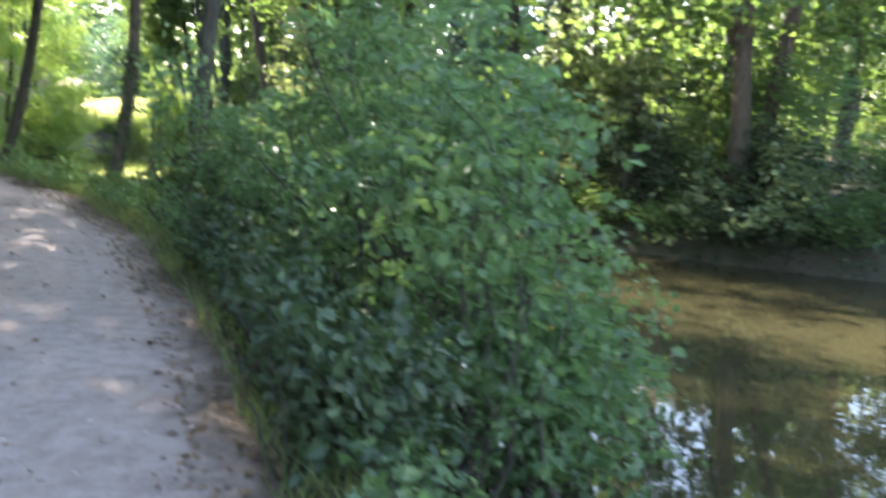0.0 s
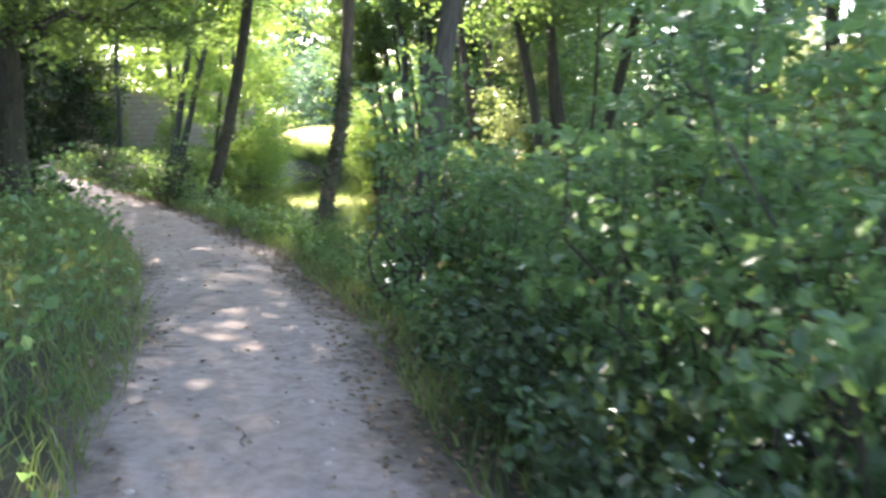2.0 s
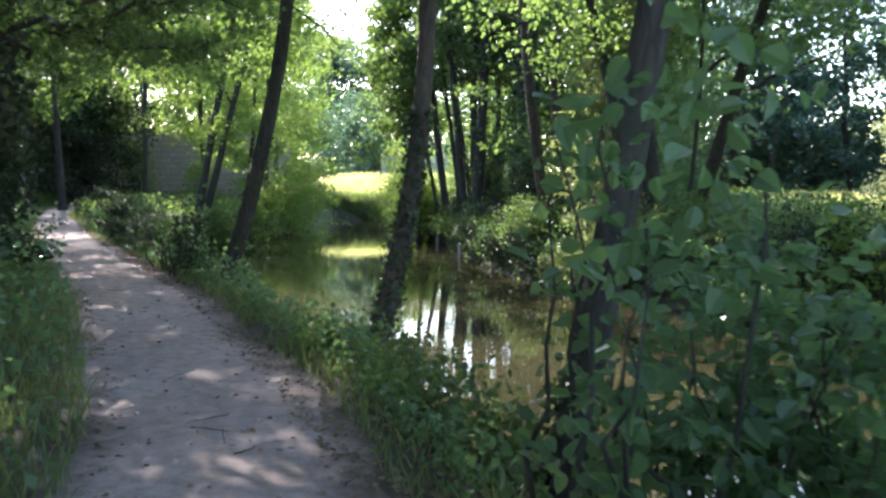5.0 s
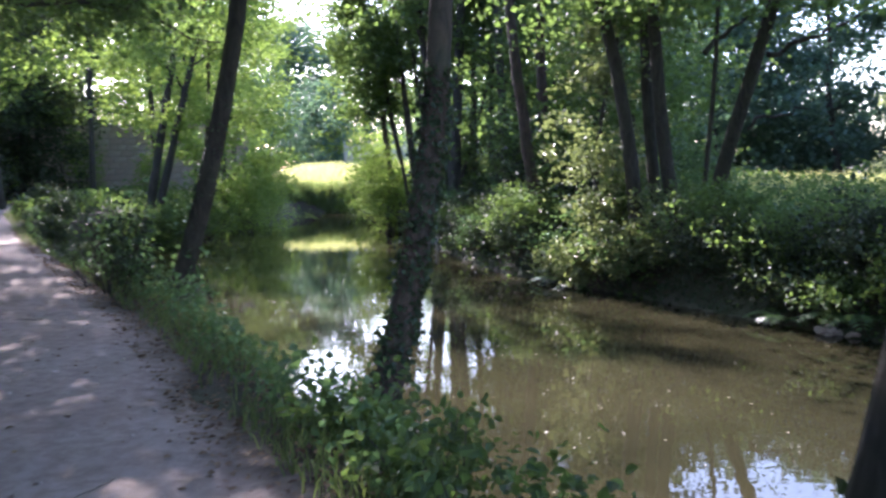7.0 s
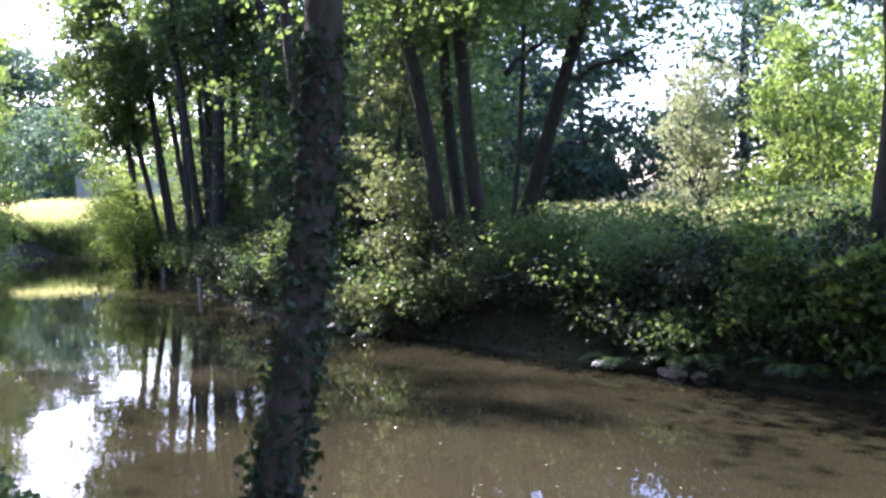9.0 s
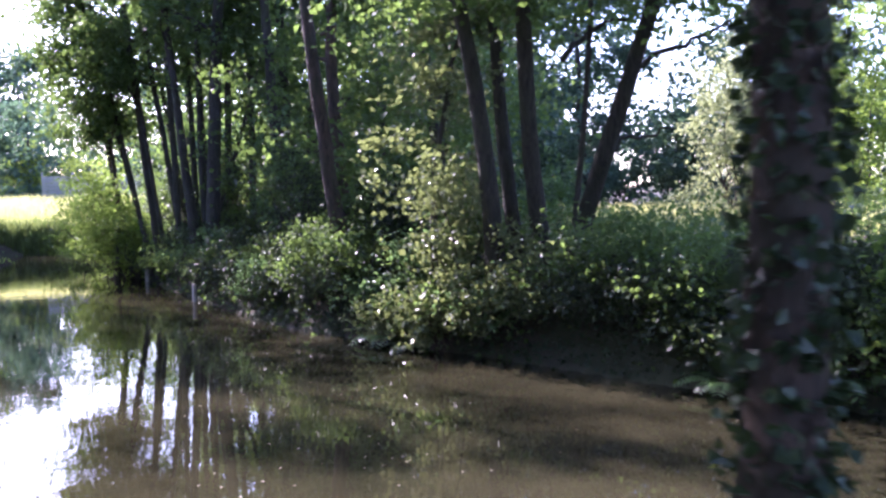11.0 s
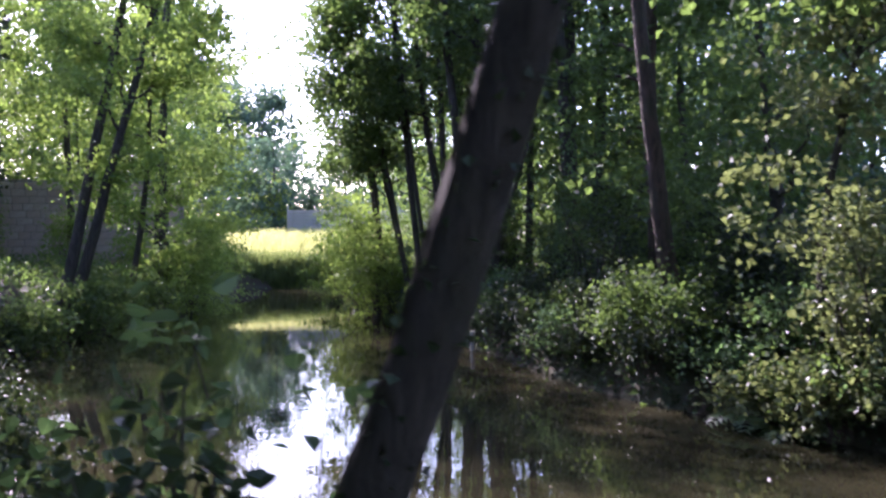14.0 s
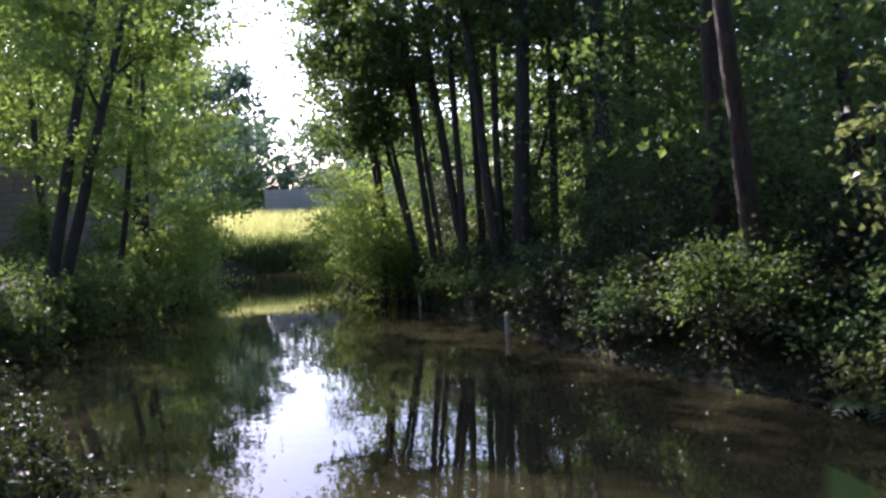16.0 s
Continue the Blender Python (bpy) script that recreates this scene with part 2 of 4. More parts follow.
# ---- ground plan ----
PATH = np.array([(3.4, -12), (1.9, -7), (0.6, -3), (-0.45, 0), (-1.58, 3.3), (-2.48, 5.7), (-3.95, 9), (-5.75, 12.1), (-9.3, 17), (-16.2, 25.3), (-27.5, 40), (-41.5, 63), (-50, 80)], float)
HALF = 0.62
# the water's edge, round the pond
SHORE = np.array([(14, -14), (3.8, -5.5), (2.3, -1.5), (1.35, 2), (0.35, 5.2), (-0.75, 8), (-2.3, 11.2), (-4.1, 14), (-6.2, 17.1), (-8.6, 20.2), (-10.8, 22.3), (-14.3, 26.0), (-18.4, 31), (-20.9, 35), (-22.0, 39),
                  (-22.5, 44.5), (-23.8, 52.4), (-24.2, 58), (-24.6, 64), (-25.3, 68.8), (-19.6, 70.5), (-16.5, 60), (-14.2, 52.4), (-12.9, 48), (-11.4, 43.6), (-10.2, 40.8), (-8.9, 37.2),
                  (-7.2, 33.6), (-5.0, 31), (-4.5, 30.2), (-3.2, 28.4), (-2.2, 26.9), (-0.8, 25.1), (1.2, 22.6), (2.6, 19.2), (3.1, 17.3), (4.6, 15.6), (5.7, 14.6), (7.2, 13.4), (11, 9), (16, 2), (24, -14)], float)
WATER_Z = -1.25


def to_line(p, line, closed=False):
    """Distance of points from a bent line, and how far along it the nearest place is."""
    ends = np.roll(line, -1, 0) if closed else line[1:]
    starts = line if closed else line[:-1]
    best, where, run, side = np.full(len(p), 1e9), np.zeros(len(p)), 0.0, np.zeros(len(p))
    for a, b in zip(starts, ends):
        d = b - a
        L = np.hypot(*d)
        u = np.clip(((p - a) @ d) / L**2, 0, 1)
        q = p - a - u[:, None] * d
        dist = np.hypot(q[:, 0], q[:, 1])
        s = d[0] * (p[:, 1] - a[1]) - d[1] * (p[:, 0] - a[0])
        take = dist < best
        best, where, side = np.where(take, dist, best), np.where(take, run + u * L, where), np.where(take, np.sign(s), side)
        run += L
    return best, where, side


def in_pond(p):
    inside = np.zeros(len(p), bool)
    for a, b in zip(SHORE, np.roll(SHORE, -1, 0)):
        cross = (a[1] > p[:, 1]) != (b[1] > p[:, 1])
        x = a[0] + (p[:, 1] - a[1]) / (b[1] - a[1] + 1e-12) * (b[0] - a[0])
        inside ^= cross & (p[:, 0] < x)
    return inside


def smooth(u):
    u = np.clip(u, 0, 1)
    return u * u * (3 - 2 * u)


def ripple(x, y):
    return (np.sin(x * 1.7 + np.sin(y * 1.1) * 1.3) + np.sin(y * 2.3 + np.sin(x * 0.9) * 1.7) + np.sin(x * 0.43 + y * 0.37)) / 3


def height(p):
    """The lie of the land."""
    p = np.atleast_2d(np.asarray(p, float))
    x, y = p[:, 0], p[:, 1]
    dp, _, side = to_line(p, PATH)
    ds, _, _ = to_line(p, SHORE, True)
    inside = in_pond(p)
    base = 0.012 * np.clip(y, 0, 25) + 0.1 * smooth((y - 25) / 60)
    left = (side > 0) & (dp > HALF)
    h = base + np.where(left, 0.55 * smooth((dp - HALF) / 3.5) + 0.5 * smooth((dp - 4) / 12), 0)
    h = h + 1.2 * smooth((y - 70) / 14)
    near = smooth((ds - 0.15) / 1.15) * 0.85 + 0.15 * smooth(ds / 0.25)
    far_side = (side < 0) & (dp > 4.5)
    far_bank = 0.55 * smooth(ds / 0.7) + 0.45 * smooth((ds - 0.5) / 7)
    up = np.where(far_side, far_bank, near)
    up = np.maximum(up, smooth((HALF + 0.55 - dp) / 0.35))
    h = (WATER_Z - 0.12) + (h - WATER_Z + 0.12) * up
    h = h + np.where(dp > HALF + 0.1, 0.05, 0.012) * ripple(x * 1.3, y * 1.3) * np.where(inside, 0, smooth(ds / 0.9))
    return np.where(inside, WATER_Z - 0.12 - 0.9 * smooth(ds / 2.5), h)


def hz(x, y):
    return float(height([(x, y)])[0])


def spaced(lo, hi, step, far, grow=1.35):
    mid = list(np.arange(lo, hi + step, step))
    out, s = [hi + step], step
    while out[-1] < far:
        s *= grow
        out.append(out[-1] + s)
    low, s = [lo], step
    while low[-1] > -far:
        s *= grow
        low.append(low[-1] - s)
    return np.array(sorted(set(low[1:])) + mid + out[1:])


gx, gy = spaced(-28, 9, 0.28, 900), spaced(-4, 74, 0.34, 900)
X, Y = np.meshgrid(gx, gy)
P = np.stack([X.ravel(), Y.ravel()], 1)
Z = height(P)
i, j = np.meshgrid(np.arange(len(gy) - 1), np.arange(len(gx) - 1), indexing="ij")
k = i * len(gx) + j
F = np.stack([k, k + 1, k + 1 + len(gx), k + len(gx)], -1).reshape(-1, 4)
ground = new("ground", mesh_of("ground", np.c_[P, Z], F, SOIL, True))
tagged(ground, "dark earth banks with moss, sloping to the water", "ground", kind="structure")

# water: one flat sheet, cut by the banks
wx, wy = np.meshgrid(np.linspace(-30, 26, 57), np.linspace(-15, 74, 90))
k = (np.arange(89)[:, None] * 57 + np.arange(56)[None]).ravel()
wv = np.c_[wx.ravel(), wy.ravel(), np.full(wx.size, WATER_Z)]
wf = np.stack([k, k + 1, k + 58, k + 57], -1)
cen = wv[wf].mean(1)[:, :2]
keep = in_pond(cen) | (to_line(cen, SHORE, True)[0] < 1.6)
water = new("water", mesh_of("water", wv, wf[keep], WATER, True))
tagged(water, "still muddy brown pond water mirroring the trees", "water", kind="structure")


def along(line, s):
    """The place and the heading at distance s along a line."""
    seg = np.hypot(*np.diff(line, axis=0).T)
    run = np.r_[0, np.cumsum(seg)]
    q = np.stack([np.interp(s, run, line[:, c]) for c in (0, 1)], -1)
    q2 = np.stack([np.interp(s + 0.4, run, line[:, c]) for c in (0, 1)], -1)
    q1 = np.stack([np.interp(s - 0.4, run, line[:, c]) for c in (0, 1)], -1)
    d = unit(q2 - q1)
    return q, d, run[-1]


n_s, n_w = 420, 17
s = np.linspace(0.5, 105, n_s)
q, d, _ = along(PATH, s)
nrm = np.stack([d[:, 1], -d[:, 0]], -1)
edge_l = HALF + 0.10 * np.sin(s * 1.9) + 0.06 * np.sin(s * 5.3 + 1)
edge_r = HALF + 0.08 * np.sin(s * 1.4 + 2) + 0.07 * np.sin(s * 4.1)
u = np.linspace(0, 1, n_w)
off = -(edge_l[:, None] + 0.3) * (1 - u) + (edge_r[:, None] + 0.3) * u
pv = q[:, None] + nrm[:, None] * off[..., None]
flatp = pv.reshape(-1, 2)
crown_z = 0.030 - 0.022 * np.abs(u * 2 - 1) ** 3
pz = height(flatp).reshape(n_s, n_w) + crown_z[None] + rng.normal(size=(n_s, n_w)) * 0.004
k = (np.arange(n_s - 1)[:, None] * n_w + np.arange(n_w - 1)[None]).ravel()
path = new("path", mesh_of("path", np.c_[flatp, pz.ravel()], np.stack([k, k + 1, k + n_w + 1, k + n_w], -1), DIRT, True))
worn = path.data.attributes.new("verge", "FLOAT", "POINT")
worn.data.foreach_set("value", np.tile(np.abs(u * 2 - 1), n_s).astype(np.float32))
tagged(path, "trodden grey-brown dirt footpath along the bank", "path", kind="structure")

# ---- trees ----
LINES = {}


def tree(name, label, x, y, h, r, lean=(0, 0), bark=BARK, leaf=LEAF, crown=(0.45, 2.2), leaves=6000, size=0.13, clusters=26, limbs=6, curve=0.0, sides=12, spread=0.55, group="", sink=0.15, sway=0.25, stems=None, low=None, leafy_limbs=False, bow=0.0):
    """A tree: trunk or several stems, limbs and a crown of many leaves. crown: where it begins, as a share of the height, and its radius. bow: how the lean changes with the height, up to 5.5 m."""
    z = hz(x, y)
    top = new(name)
    top.location = (x, y, z)
    tips = []
    for sx, sy, slx, sly, sr, sh in stems or [(0, 0, lean[0], lean[1], r, h)]:
        n = 16
        u = np.linspace(0, 1, n)
        zz = -sink + (sh + sink) * u
        grow = zz - curve * zz**2 / sh
        line = np.c_[sx + slx * grow, sy + sly * grow, zz]
        zc = np.minimum(zz, 5.5)
        line[:, 0] += bow * (2 * zz * zc - zc**2)
        wob = np.cumsum(rng.normal(size=(n, 2)), 0) * sway * 0.12 * sr / 0.12
        wob -= wob[2]
        wob[:3] *= 0.2
        line[:, :2] += wob
        rad = sr * (1 - 0.72 * u) * (1 + 0.55 * np.exp(-(zz + sink) / (2.2 * sr + 0.12)))
        line_f = np.stack([np.interp(np.linspace(0, 1, 40), u, line[:, c]) for c in range(3)], -1)
        rad_f = np.interp(np.linspace(0, 1, 40), u, rad)
        v, f = tube(line_f, rad_f, sides, 0.05)
        piece("trunk", mesh_of("trunk", v, f, bark, True), top)
        LINES.setdefault(top.name, []).append((line_f, rad_f))
        a0, R = crown
        for _ in range(limbs):
            t = rng.uniform(a0, 0.96)
            foot = np.array([np.interp(t, u, line[:, c]) for c in range(3)])
            ang = rng.uniform(0, 2 * math.pi)
            reach = R * rng.uniform(0.55, 1.0) * (1.15 - 0.55 * t)
            tip = foot + np.array([math.cos(ang) * reach, math.sin(ang) * reach, reach * rng.uniform(0.15, 0.8)])
            br = max(0.012, np.interp(t, u, rad) * 0.45)
            bl = wander(foot, tip, 9, reach * 0.12)
            v, f = tube(bl, np.linspace(br, br * 0.25, 9), 6)
            limb = piece("limb", mesh_of("limb", v, f, bark, True), top)
            if leafy_limbs and (low is None or bl[8][2] > low + 0.3):
                spot = sprays(bl[[5, 7, 8]], 110, spread * 0.8)
                if low is not None:
                    spot = spot[spot[:, 2] > low - 0.2]
                lv, lf = leaf_arrays(spot, size * 1.15)
                tagged(piece("leaf_spray", mesh_of("leaf_spray", lv, lf, leaf), limb), kind="stuff")
            else:
                tips += [bl[5], bl[7], bl[8]]
        tips.append(line[-1])
        extra = clusters // max(1, len(stems or [0]))
        th = rng.uniform(0, 2 * math.pi, extra)
        tt = rng.uniform(a0, 1.06, extra)
        rr = R * np.sqrt(rng.uniform(0.03, 1, extra)) * np.where(tt > 0.85, 0.6, 1.0)
        cen = np.stack([np.interp(tt, u, line[:, c]) for c in range(3)], -1)
        cen[:, 2] = tt * sh
        cen[:, 0] += np.cos(th) * rr
        cen[:, 1] += np.sin(th) * rr
        tips += list(cen)
    tips = np.array(tips)
    if low is not None:
        tips = tips[tips[:, 2] > low]
    per = max(4, int(leaves * 0.66) // len(tips))
    at = sprays(tips, per, spread)
    at = at[(to_line(at[:, :2] + np.array([x, y]), PATH)[0] > 2.4) | (at[:, 2] > 4.2)]
    v, f = leaf_arrays(at, size * 1.15)
    piece("crown", mesh_of("crown", v, f, leaf), top)
    return tagged(top, label, "tree", group)


def shrub(name, label, x, y, h, r, leaf=LEAF, leaves=2500, size=0.09, stalks=7, clusters=26, shaped=False, lean=(0, 0), spread=0.22, bark=BARK, z=None, group="", floor=0.12, flat=0.3):
    """A bush: several stalks from one root and leafy sprays."""
    z = hz(x, y) if z is None else z
    top = new(name)
    top.location = (x, y, z)
    tips = []
    for _ in range(stalks):
        ang, reach = rng.uniform(0, 2 * math.pi), r * rng.uniform(0.3, 0.95)
        end = np.array([math.cos(ang) * reach + lean[0] * h, math.sin(ang) * reach + lean[1] * h, h * rng.uniform(0.6, 1.0)])
        line = wander((math.cos(ang) * 0.06, math.sin(ang) * 0.06, -0.1), end, 9, 0.12 * h)
        v, f = tube(line, np.linspace(0.008 + 0.006 * h, 0.003, 9), 5)
        piece("stalk", mesh_of("stalk", v, f, bark, True), top)
        tips += [line[4], line[6], line[8]]
    th, uu = rng.uniform(0, 2 * math.pi, clusters), rng.uniform(floor, 1.0, clusters)
    lobes = 1 + 0.28 * np.sin(th * 3 + rng.uniform(0, 6)) + 0.22 * np.sin(th * 5 + uu * 7 + rng.uniform(0, 6))
    rr = r * lobes * np.sqrt(rng.uniform(0.1, 1, clusters)) * np.sqrt(np.clip(1.12 - uu**2, 0.1, 1))
    uu = uu * (0.82 + 0.3 * np.sin(th * 2 + rng.uniform(0, 6)) ** 2)
    tips += list(np.c_[np.cos(th) * rr + lean[0] * h * uu, np.sin(th) * rr + lean[1] * h * uu, h * uu])
    if not shaped:
        leaves, size = int(leaves * 0.72), size * 1.1
    at = sprays(np.array(tips), max(3, leaves // len(tips)), spread, flat)
    clear = to_line(at[:, :2] + np.array([x, y]), PATH)[0] > 0.95
    clear |= at[:, 1] + y > 47.5
    v, f = leaf_arrays(at[clear], size, shaped=shaped, slim=0.36)
    piece("foliage", mesh_of("foliage", v, f, leaf), top)
    return tagged(top, label, "shrub", group)


def ivy_on(ob, lo, hi, count, size, proud=0.03):
    """Ivy leaves that cling to a trunk, as a part of its tree."""
    pts = []
    for line, rad in LINES[ob.name]:
        zt = rng.uniform(lo, hi, count)
        ang = rng.uniform(0, 2 * math.pi, count)
        c = np.stack([np.interp(zt, line[:, 2], line[:, k]) for k in range(3)], -1)
        r = np.interp(zt, line[:, 2], rad) + rng.exponential(proud, count)
        c[:, 0] += np.cos(ang) * r
        c[:, 1] += np.sin(ang) * r
        pts.append(c)
    v, f = leaf_arrays(np.concatenate(pts), size, up=0.1, droop=0.5, slim=0.5)
    piece("ivy", mesh_of("ivy", v, f, IVY_AND_SHADE), ob, "dark glossy ivy leaves")


def blades(at, h, w=0.008, bend=0.35):
    """Bent grass blades at the points given."""
    n = len(at)
    a = rng.uniform(0, 2 * math.pi, n)
    hh = (h * rng.uniform(0.5, 1.25, n))[:, None]
    side = np.stack([np.cos(a), np.sin(a), 0 * a], -1) * w
    b = rng.uniform(0, 2 * math.pi, n)
    lean = np.stack([np.cos(b), np.sin(b), 0 * b], -1) * hh * (bend * rng.uniform(0.2, 1.3, n))[:, None]
    up = np.array([0, 0, 1.0]) * hh
    v = np.stack([at - side, at + side, at + up * 0.55 + lean * 0.35 - side * 0.8, at + up * 0.55 + lean * 0.35 + side * 0.8, at + up * 0.92 + lean], 1)
    f = np.array([[0, 1, 2], [1, 3, 2], [2, 3, 4]])
    return v.reshape(-1, 3), (f[None] + (np.arange(n) * 5)[:, None, None]).reshape(-1, 3)


def beside(n, s0, s1, o0, o1, power=1.0):
    """Random places beside the path: s along it, o to its right (minus: left) from its middle."""
    sv = rng.uniform(s0, s1, n)
    q, d, _ = along(PATH, sv)
    o = o0 + (o1 - o0) * rng.uniform(0, 1, n) ** power
    p = q + np.stack([d[:, 1], -d[:, 0]], -1) * o[:, None]
    return p


def on_ground(p, lift=0.0):
    return np.c_[p, height(p) + lift]


def patchy(p, scale, cut):
    return p[ripple(p[:, 0] * scale, p[:, 1] * scale) + rng.uniform(-0.5, 0.5, len(p)) > cut]


def box(lo, hi):
    (x0, y0, z0), (x1, y1, z1) = lo, hi
    v = np.array([(x, y, z) for z in (z0, z1) for y in (y0, y1) for x in (x0, x1)], float)
    f = np.array([[0, 2, 3, 1], [4, 5, 7, 6], [0, 1, 5, 4], [2, 6, 7, 3], [0, 4, 6, 2], [1, 3, 7, 5]])
    return v, f


def prism(profile, length):
    """A profile of (x, z) corners drawn out along y."""
    n = len(profile)
    bm = bmesh.new()
    a = [bm.verts.new((x, 0, z)) for x, z in profile]
    b = [bm.verts.new((x, length, z)) for x, z in profile]
    bm.faces.new(a)
    bm.faces.new(b[::-1])
    for k in range(n):
        bm.faces.new((a[k], b[k], b[(k + 1) % n], a[(k + 1) % n]))
    bmesh.ops.recalc_face_normals(bm, faces=bm.faces)
    return bm


def from_bm(name, bm, material):
    me = bpy.data.meshes.new(name)
    bm.to_mesh(me)
    bm.free()
    me.materials.append(material)
    return me


def rough_block(w, d, h, bevel, material, name):
    """A block with worn edges, standing on its base."""
    bm = bmesh.new()
    bmesh.ops.create_cube(bm, size=1, matrix=Matrix.Diagonal((w, d, h, 1)))
    bmesh.ops.bevel(bm, geom=bm.edges[:], offset=bevel, segments=1, affect="EDGES")
    for q in bm.verts:
        q.co += Vector(rng.uniform(-1, 1, 3)) * bevel * 0.35
    return from_bm(name, bm, material)


def fern(x, y, size, label):
    z = hz(x, y)
    top = new("fern")
    top.location = (x, y, z)
    for a in np.linspace(0, 2 * math.pi, 9, endpoint=False):
        a += rng.uniform(-0.25, 0.25)
        L = size * rng.uniform(0.7, 1.1)
        u = np.linspace(0, 1, 14)
        line = np.c_[np.cos(a) * L * u, np.sin(a) * L * u, L * (0.9 * u - 0.75 * u**2.2)]
        arr = [tube(line, np.linspace(0.006, 0.002, 14), 4)]
        side = np.array([-math.sin(a), math.cos(a), 0.0])
        vs, fs = [], []
        for k in range(2, 14):
            w = L * 0.26 * math.sin(math.pi * min(1, 0.12 + 0.88 * (1 - u[k]))) + 0.02
            for sgn in (-1, 1):
                o = len(vs)
                fwd = (line[min(13, k + 1)] - line[k - 1])
                fwd = fwd / np.linalg.norm(fwd)
                tip = line[k] + sgn * side * w + fwd * w * 0.35 - np.array([0, 0, w * 0.18])
                mid = line[k] + sgn * side * w * 0.5
                vs += [line[k], mid + fwd * w * 0.32, tip, mid - fwd * w * 0.08]
                fs.append([o, o + 1, o + 2, o + 3])
        arr.append((np.array(vs), np.array(fs)))
        piece("frond", mesh_of("frond", *joined(arr), LEAF_COOL), top)
    return tagged(top, label, "fern")

# ---- trees on the near bank ----
def rooted(x, y, lean_x, lean_y=0.0, bow=0.0):
    """Where a stem that is known as a line, x + lean z + bow z^2, comes out of the ground: place, lean and bow there."""
    z = 0.0
    for _ in range(6):
        z = hz(x + lean_x * z + bow * z * z, y + lean_y * z)
    return x + lean_x * z + bow * z * z, y + lean_y * z, (lean_x + 2 * bow * z, lean_y), bow


def line_tree(name, label, stem, h, r, **more):
    x, y, lean, bow = rooted(*stem)
    return tree(name, label, x, y, h, r, lean, bow=bow, **more)


bank_tree = line_tree("tree", "dark leaning alder with rough bark on the bank", (-3.41, 12.06, 0.211, -0.046, -0.008), 13, 0.122, crown=(0.36, 4.2), leaves=27000, size=0.095, low=3.4, limbs=9, clusters=44, sway=0.1, leafy_limbs=True)
ivy_tree = line_tree("tree", "ivy-clad leaning alder at the water's edge", (-5.753, 15.855, 0.244, 0.2, -0.037), 14, 0.115, bark=BARK_RED, crown=(0.36, 4.2), leaves=27000, size=0.095, low=3.8, limbs=9, clusters=44, sway=0.05, leafy_limbs=True)
leaning_tree = line_tree("tree", "thick tree leaning out over the pond", (-9.763, 20.365, 0.443, -0.107, -0.028), 14, 0.132, crown=(0.40, 4.3), leaves=27000, size=0.095, low=4.2, limbs=9, clusters=44, sway=0.05, leafy_limbs=True)
ivy_on(ivy_tree, -0.1, 3.2, 2200, 0.046, 0.02)
ivy_on(leaning_tree, 0.0, 3.0, 220, 0.05, 0.015)
ivy_on(bank_tree, -0.1, 1.4, 400, 0.06, 0.03)
tree("tree", "forked tree with two dark stems on the far bank", -23.3, 44.3, 18, 0.2, crown=(0.34, 3.4), leaves=21000, leaf=LEAF_YEL, stems=[(0, 0, 0.205, 0.1, 0.19, 18), (0.3, 0.1, 0.30, 0.07, 0.19, 12)], limbs=9, curve=0.2, sway=0.12, clusters=90, leafy_limbs=True)
line_tree("tree", "slender young tree behind the bank bushes", (-22.85, 48.28, 0.277, -0.04, -0.02), 17, 0.12, crown=(0.2, 3.3), leaves=12000, leaf=LEAF_YEL, clusters=40, sway=0.3)
tree("tree", "slender young tree behind the bank bushes", -23.3, 51.8, 18, 0.12, (0.05, 0), crown=(0.14, 3.3), leaves=14000, leaf=LEAF_YEL, clusters=40)
tree("tree", "tall yellow-green tree on the pond's shaded bank", -25.6, 57, 17, 0.16, (0.05, 0), crown=(0.14, 3.2), leaves=13000, leaf=LEAF_YEL, clusters=60)
# ---- alder clump on the far bank ----
for px, py, lx, bw, rr, hh in [(-14.25, 49.6, 0.06, -0.026, 0.12, 11), (-14.0, 49.9, -0.15, 0, 0.11, 12), (-13.07, 48.8, -0.21, 0, 0.1, 12), (-12.98, 48.2, -0.177, 0, 0.1, 12), (-12.39, 47.0, -0.09, 0, 0.13, 14), (-11.4, 46.2, -0.13, 0, 0.11, 17),
                               (-11.39, 45.6, -0.033, 0, 0.12, 18), (-10.45, 42.4, -0.085, 0, 0.15, 18), (-10.3, 43.9, -0.05, 0.006, 0.12, 19), (-9.95, 42.0, 0.06, 0.001, 0.22, 20), (-10.2, 43.2, 0.31, 0, 0.07, 10), (-7.71, 40.6, -0.03, 0, 0.18, 18),
                               (-11.6, 49.5, -0.14, 0, 0.12, 17), (-10.6, 47.5, -0.04, 0, 0.13, 18), (-10.9, 46.4, -0.02, 0, 0.12, 18), (-9.8, 45.3, 0.05, 0, 0.14, 18), (-8.9, 44.4, 0.02, 0, 0.13, 18), (-12.1, 46.6, -0.11, 0, 0.09, 15)]:
    line_tree("alder", "tall straight alder stem in a close clump", (px, py, lx, 0, bw), hh, rr, crown=(0.34, 2.3), leaves=4200, clusters=34, limbs=6, group="alder clump", size=0.14, spread=0.6, low=5.4 if hh < 15 else 6.4, leafy_limbs=True, sway=0.15)
